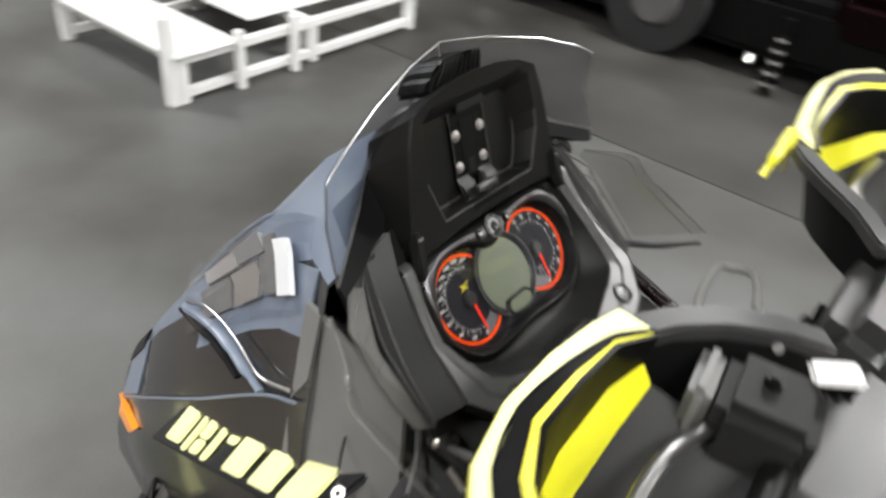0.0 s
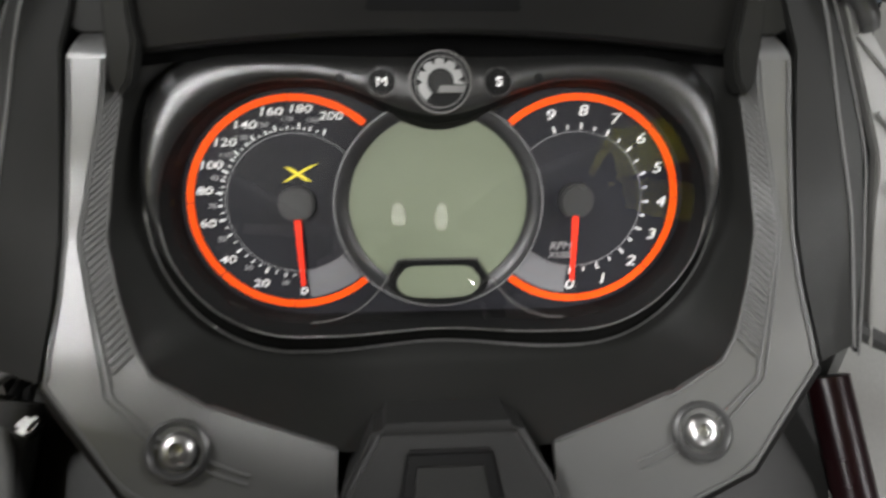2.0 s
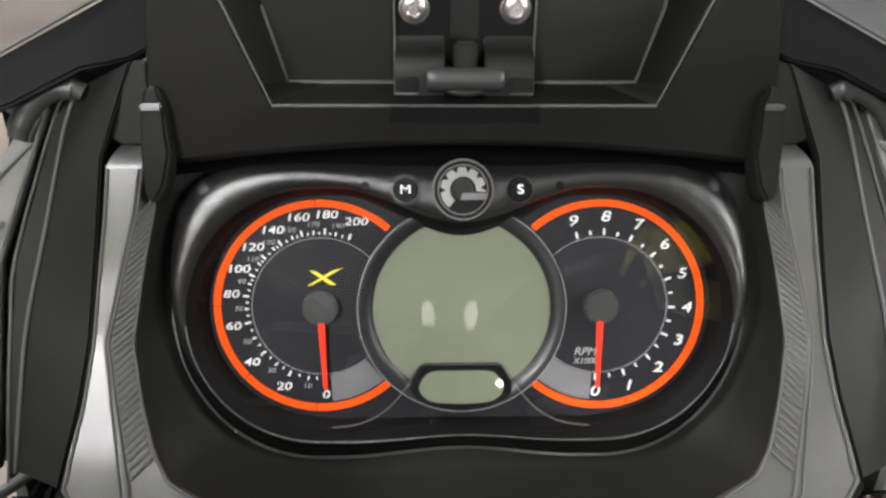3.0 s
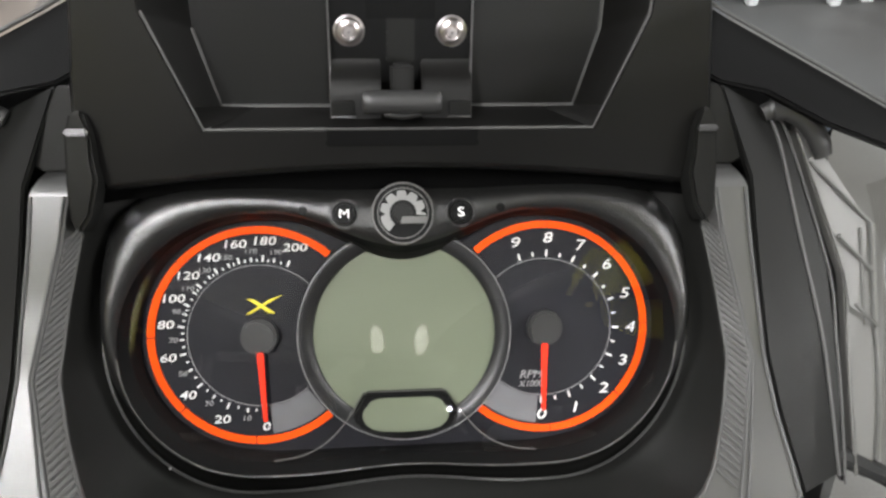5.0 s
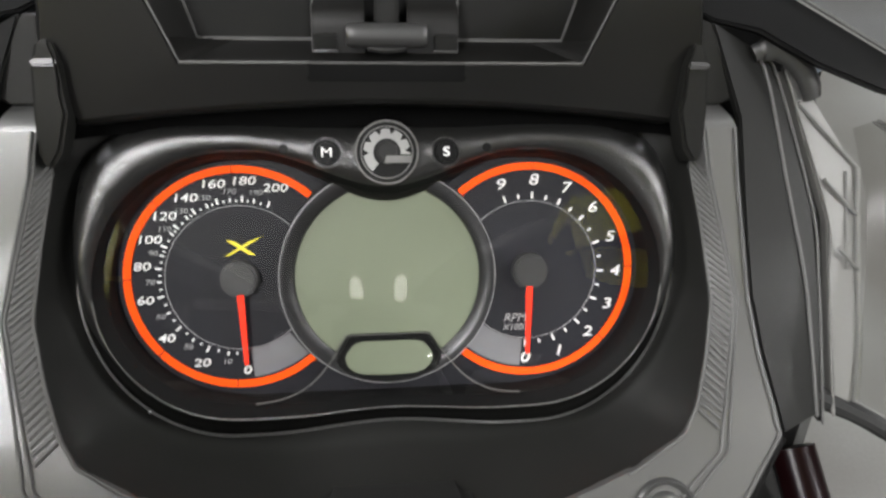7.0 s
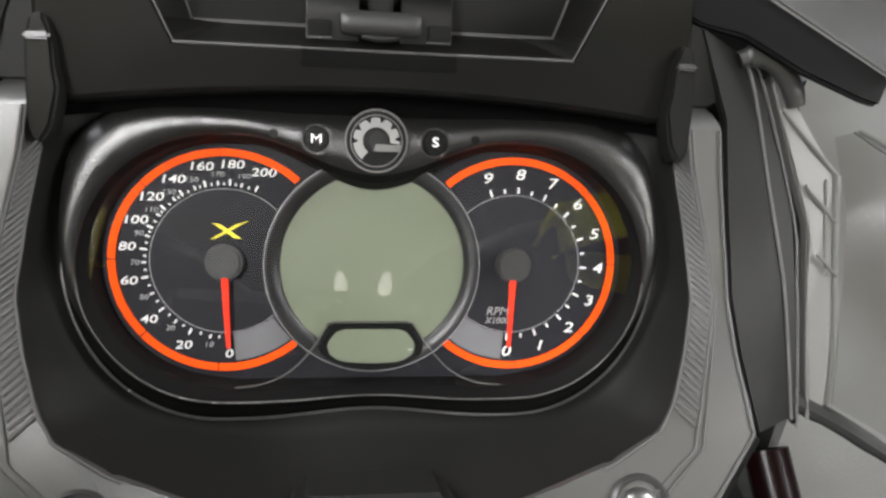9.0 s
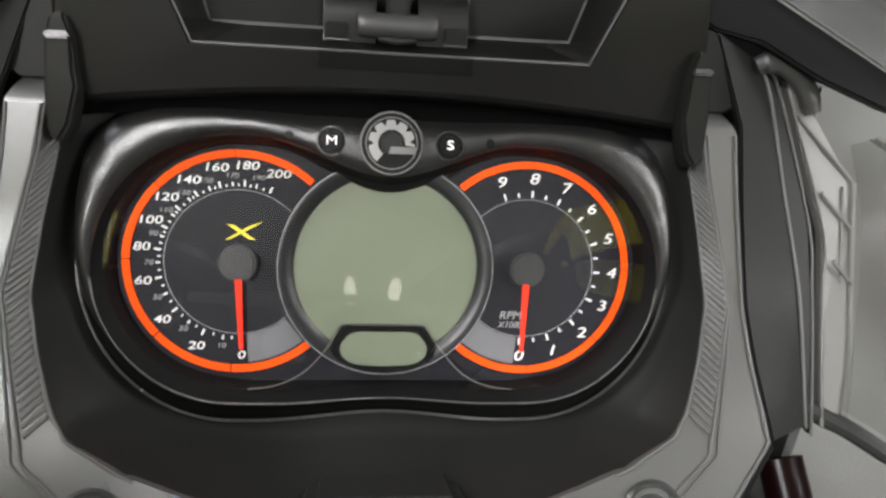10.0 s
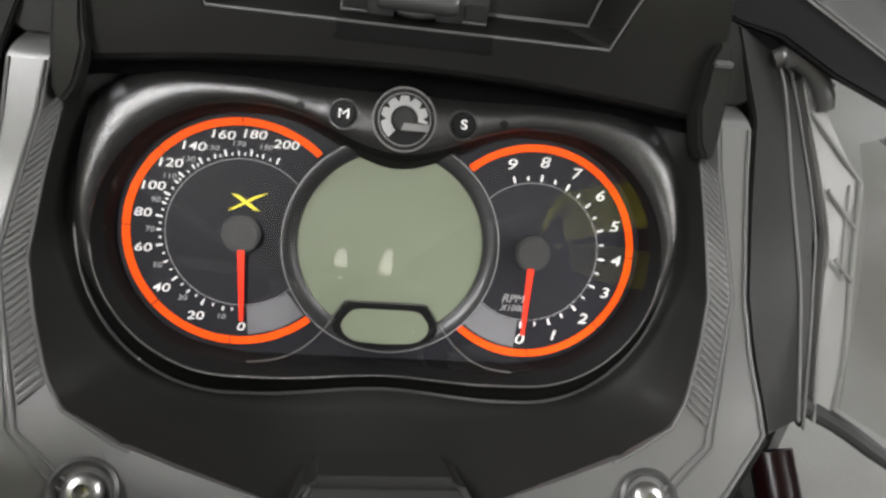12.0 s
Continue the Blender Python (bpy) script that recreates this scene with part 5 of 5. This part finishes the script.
# ---- handlebar, guards, controls and cables ----
def guard(side, drop, m=None):
    """A yellow hand guard with a dark inner shell, a lower yellow lip and its arm to the bar."""
    top = [(0.206, -0.211, 1.203), (0.240, -0.205, 1.206), (0.285, -0.200, 1.206), (0.335, -0.198, 1.197), (0.385, -0.210, 1.192), (0.428, -0.240, 1.187)]
    bot = [(0.1985, -0.2405, 1.1945), (0.230, -0.2220, 1.198), (0.285, -0.2140, 1.204), (0.335, -0.2095, 1.1985), (0.381, -0.2230, 1.1935), (0.418, -0.2530, 1.1885)]
    gap = [(0.2010, -0.2412, 1.1935), (0.232, -0.2245, 1.1965), (0.285, -0.2205, 1.200), (0.335, -0.2205, 1.197), (0.373, -0.2370, 1.191), (0.404, -0.2700, 1.187)]
    mid = [(0.204, -0.241, 1.192), (0.238, -0.228, 1.194), (0.285, -0.2310, 1.194), (0.335, -0.2330, 1.190), (0.366, -0.2540, 1.184), (0.390, -0.2860, 1.181)]
    mid = [tuple(p + (q - p) * 0.45 for p, q in zip(a, b)) for a, b in zip(gap, mid)]
    low = [(0.205, -0.238, 1.166), (0.240, -0.228, 1.158), (0.300, -0.226, 1.138), (0.350, -0.236, 1.122), (0.395, -0.262, 1.124), (0.418, -0.300, 1.132)]
    low2 = [(0.207, -0.250, 1.152), (0.242, -0.246, 1.128), (0.300, -0.246, 1.108), (0.350, -0.256, 1.098), (0.395, -0.280, 1.106), (0.418, -0.310, 1.118)]

    def s(rows):
        return [(side * x, y, z + drop * (x - 0.2)) for x, y, z in rows]
    g = part("hand_guard", ribbon(s(top), s(bot), 0.006, 0.002, (0, -0.3, -1)), PALEYELLOW, sled, "glossy pale yellow hand guard", m, 30)
    front_low = [(x, y - 0.004, z - (0.082 if side < 0 else 0.050)) for x, y, z in s(top)]
    part("guard_front", ribbon([(x, y, z - 0.003) for x, y, z in s(top)], front_low, 0.003, 0.0, (0, -1, 0)), YELLOW, g, "yellow front of the guard", m, 40)
    part("guard_groove", tube([(x, y, z - 0.001) for x, y, z in s(bot)], 0.0014, 6), DEEP, g, "", m, True)
    part("guard_slot", ribbon(s(bot), s(gap), 0.004, 0.0, (0, 0.3, -1)), DEEP, g, "black slot between the yellow bands", m, 30)
    part("guard_inner_band", ribbon(s(gap), s(mid), 0.004, 0.001, (0, 0.3, -1)), YELLOW, g, "yellow inner band", m, 30)
    part("guard_shell", ribbon(s(mid), s(low), 0.004, 0.0, (0, -1, 0)), DEEP, g, "black inner shell", m, 40)
    part("guard_lip", ribbon(s(low), s(low2), 0.004, 0.001, (0, -1, 0)), YELLOW, g, "yellow lower lip", m, 30)
    part("guard_floor", ribbon(s(low2), [(x, y - 0.150, z - 0.020) for x, y, z in s(low2)], 0.005), RUBBER, g, "black lining under the grip", m, 40)
    if side > 0:
        prong = tube(s([(0.212, -0.212, 1.199), (0.196, -0.208, 1.180), (0.180, -0.203, 1.156)]), [0.0085, 0.0070, 0.0045], 10, flat=0.6)
        part("guard_prong", prong, YELLOW, g, "yellow prong of the guard", m, 30)
    arm = [(side * x, y, z) for x, y, z, k in ((0.205, -0.226, 1.194, 1), (0.175, -0.244, 1.196, 1), (0.145, -0.272, 1.196, 0.9), (0.115, -0.312, 1.192, 0.7), (0.090, -0.345, 1.180, 0.5))]
    front = [(x - side * 0.0090, y + 0.0087, z) for x, y, z in arm]
    back = [(x + side * 0.0090, y - 0.0087, z - 0.002) for x, y, z in arm]
    part("guard_arm", ribbon(front, back, 0.016, 0.003, steps=2), HUB, g, "dark grey flat arm of the guard", m, 40)
    part("arm_skirt", ribbon([(x, y + 0.003, z - 0.012) for x, y, z in back], [(x + side * 0.010, y - 0.020, z - 0.090) for x, y, z in back], 0.004), DEEP, g, "black side of the arm", m, 40)
    return g


guard(-1, 0.0)
guard(1, 0.16, Matrix.Translation((-0.030, -0.006, 0.016)))
bar = part("handlebar", tube([(-0.42, -0.36, 1.150), (-0.25, -0.355, 1.150), (-0.13, -0.350, 1.140), (-0.06, -0.345, 1.110), (0.06, -0.345, 1.110), (0.13, -0.350, 1.140), (0.25, -0.355, 1.150), (0.42, -0.36, 1.150)], 0.0115, 14), DEEP, sled, "black tubular handlebar", smooth=True)
for side, dz in ((-1, 0.0), (1, 0.0)):
    part("grip", tube([(side * 0.27, -0.356, 1.150 + dz), (side * 0.41, -0.36, 1.150 + dz)], 0.0175, 16, smooth=False), RUBBER, bar, "black rubber grip", smooth=True)
    part("lever", tube([(side * 0.19, -0.315, 1.15 + dz), (side * 0.26, -0.290, 1.15 + dz), (side * 0.38, -0.295, 1.145 + dz)], 0.006, 10, flat=0.6), STEEL, bar, "bare metal lever", smooth=True)
part("control_housing", block((0.075, 0.070, 0.060), (-0.185, -0.330, 1.155), (0, 0, 8), 0.010), DARKGREY, bar, "dark grey switch housing", smooth=30)
part("control_cap", block((0.060, 0.018, 0.050), (-0.190, -0.284, 1.155), (0, 0, 8), 0.006), CHEEK, bar, "grey cap of the switch housing", smooth=30)
part("switch", block((0.020, 0.012, 0.012), (-0.180, -0.325, 1.190), bevel=0.003), DEEP, bar, smooth=30)
part("bar_clamp", block((0.110, 0.060, 0.050), (0, -0.350, 1.105), bevel=0.010), DEEP, bar, "black bar clamp", smooth=30)
part("bar_pad", block((0.150, 0.070, 0.060), (0.01, -0.365, 1.150), (15, 0, 0), 0.020), HUB, bar, "dark grey padded bar cover", smooth=30)
part("bar_shroud", block((0.40, 0.12, 0.10), (-0.12, -0.365, 1.050), (12, 0, 0), 0.02), HUB, bar, "dark grey shroud under the bar", smooth=30)
part("white_tag", block((0.030, 0.035, 0.006), (-0.143, -0.357, 1.190), (-15, 10, 20), 0.003), WHITEPAINT, bar, "small white tag", smooth=30)
part("steering_post", tube([(0, -0.35, 1.10), (0, -0.24, 0.95)], 0.030, 14, smooth=False), DEEP, sled, "black steering post cover", smooth=True)
part("cable_loop", tube([(-0.150, -0.262, 1.150), (-0.088, -0.243, 1.134), (-0.014, -0.226, 1.116), (0.047, -0.221, 1.105), (0.063, -0.231, 1.102), (0.0475, -0.2545, 1.115), (-0.0125, -0.2725, 1.137), (-0.072, -0.285, 1.160), (-0.13, -0.315, 1.178)], 0.0044, 10), CABLE, sled, "grey cable loop over the dash", smooth=True)
part("side_rod", tube([(0.212, -0.058, 0.966), (0.238, -0.068, 0.958), (0.280, -0.090, 0.945), (0.350, -0.128, 0.935)], [0.0055, 0.005, 0.0045, 0.0035], 10), RUBBER, sled, "black rod beside the cheek", smooth=True)

# ---- other things in the hall ----
def rack():
    t = thing("low_rack", "white painted low steel rack with a sheet on top", "rack", at=(1.9, 2.8, 0))
    x0, x1, y0, y1 = 1.13, 2.66, 2.36, 3.30
    for x in (x0, 1.90, x1):
        for y in (y0, y1):
            part("leg", block((0.05, 0.05, 0.20), (x, y, 0.10), bevel=0.004), WHITEPAINT, t)
    part("corner_post", block((0.05, 0.05, 0.40), (x0 - 0.052, y0, 0.20), bevel=0.004), WHITEPAINT, t)
    for x in (1.42, 1.75):
        part("upright", block((0.04, 0.04, 0.28), (x, y0 - 0.042, 0.14), bevel=0.004), WHITEPAINT, t)
    for y in (y0, y1):
        part("rail", block((x1 - x0, 0.04, 0.04), ((x0 + x1) / 2, y, 0.045), bevel=0.004), WHITEPAINT, t)
        part("top_rail", block((x1 - x0, 0.04, 0.04), ((x0 + x1) / 2, y, 0.20), bevel=0.004), WHITEPAINT, t)
    for x in (x0, 1.90, x1):
        part("cross_rail", block((0.04, y1 - y0, 0.04), (x, (y0 + y1) / 2, 0.20), bevel=0.004), WHITEPAINT, t)
    part("sheet", block((0.34, 1.10, 0.012), (x0 + 0.12, 2.86, 0.228), bevel=0.003), WHITEPAINT, t, "flat white sheet")
    part("raised_sheet", block((0.55, 0.80, 0.012), (1.90, 2.90, 0.228), bevel=0.003), WHITEPAINT, t, "flat white sheet")
    settle(t)


rack()


def quad():
    t = thing("quad_bike", "dark parked quad bike with grey wheels", "quad bike", at=(4.0, 1.2, 0))
    for x, y in ((3.66, 1.28), (3.72, 2.42), (4.65, 1.15), (4.75, 2.35)):
        w = part("wheel", tube([(x - 0.11, y, 0.30), (x + 0.11, y, 0.30)], 0.30, 40, smooth=False), RUBBER, t, "black wheel", smooth=40)
        bm = bmesh.new()
        bmesh.ops.create_cone(bm, cap_ends=True, segments=36, radius1=0.17, radius2=0.12, depth=0.05)
        bm.transform(pose(x - 0.12, y, 0.30, 0, -90, 0))
        part("rim", bm, STEEL, w, "grey steel rim", smooth=40)
    part("belly", block((0.70, 1.1, 0.50), (4.15, 0.25, 0.36), bevel=0.08, taper=0.8), DEEP, t, "black engine cover", smooth=30)
    part("chassis", block((1.25, 3.1, 0.34), (4.28, 1.15, 0.30), bevel=0.05), DEEP, t, "black chassis", smooth=30)
    part("front_panel", block((0.30, 0.60, 0.30), (3.72, 0.05, 0.50), (0, -20, 0), 0.06), DARKRED, t, "dark red panel", smooth=30)
    for k in range(5):
        part("chrome_ring", disc(0.055 - 0.004 * k, 0.02, (3.50, 0.52, 0.06 + 0.06 * k), 20, 0.004), CHROME, t, "chrome spring ring", smooth=30)
    part("spring_rod", tube([(3.50, 0.52, 0.02), (3.50, 0.52, 0.42)], 0.028, 12), DEEP, t, smooth=True)
    part("body", block((0.55, 1.7, 0.45), (4.25, 1.7, 0.62), bevel=0.10, taper=0.7), DEEP, t, "black body", smooth=30)
    part("fender", block((1.05, 0.55, 0.08), (4.22, 1.15, 0.66), bevel=0.03), DARKRED, t, "dark red fender", smooth=30)
    part("shock", tube([(3.72, 0.70, 0.06), (3.95, 0.80, 0.55)], 0.03, 12), CHROME, t, "chrome strut", smooth=True)
    settle(t)


quad()
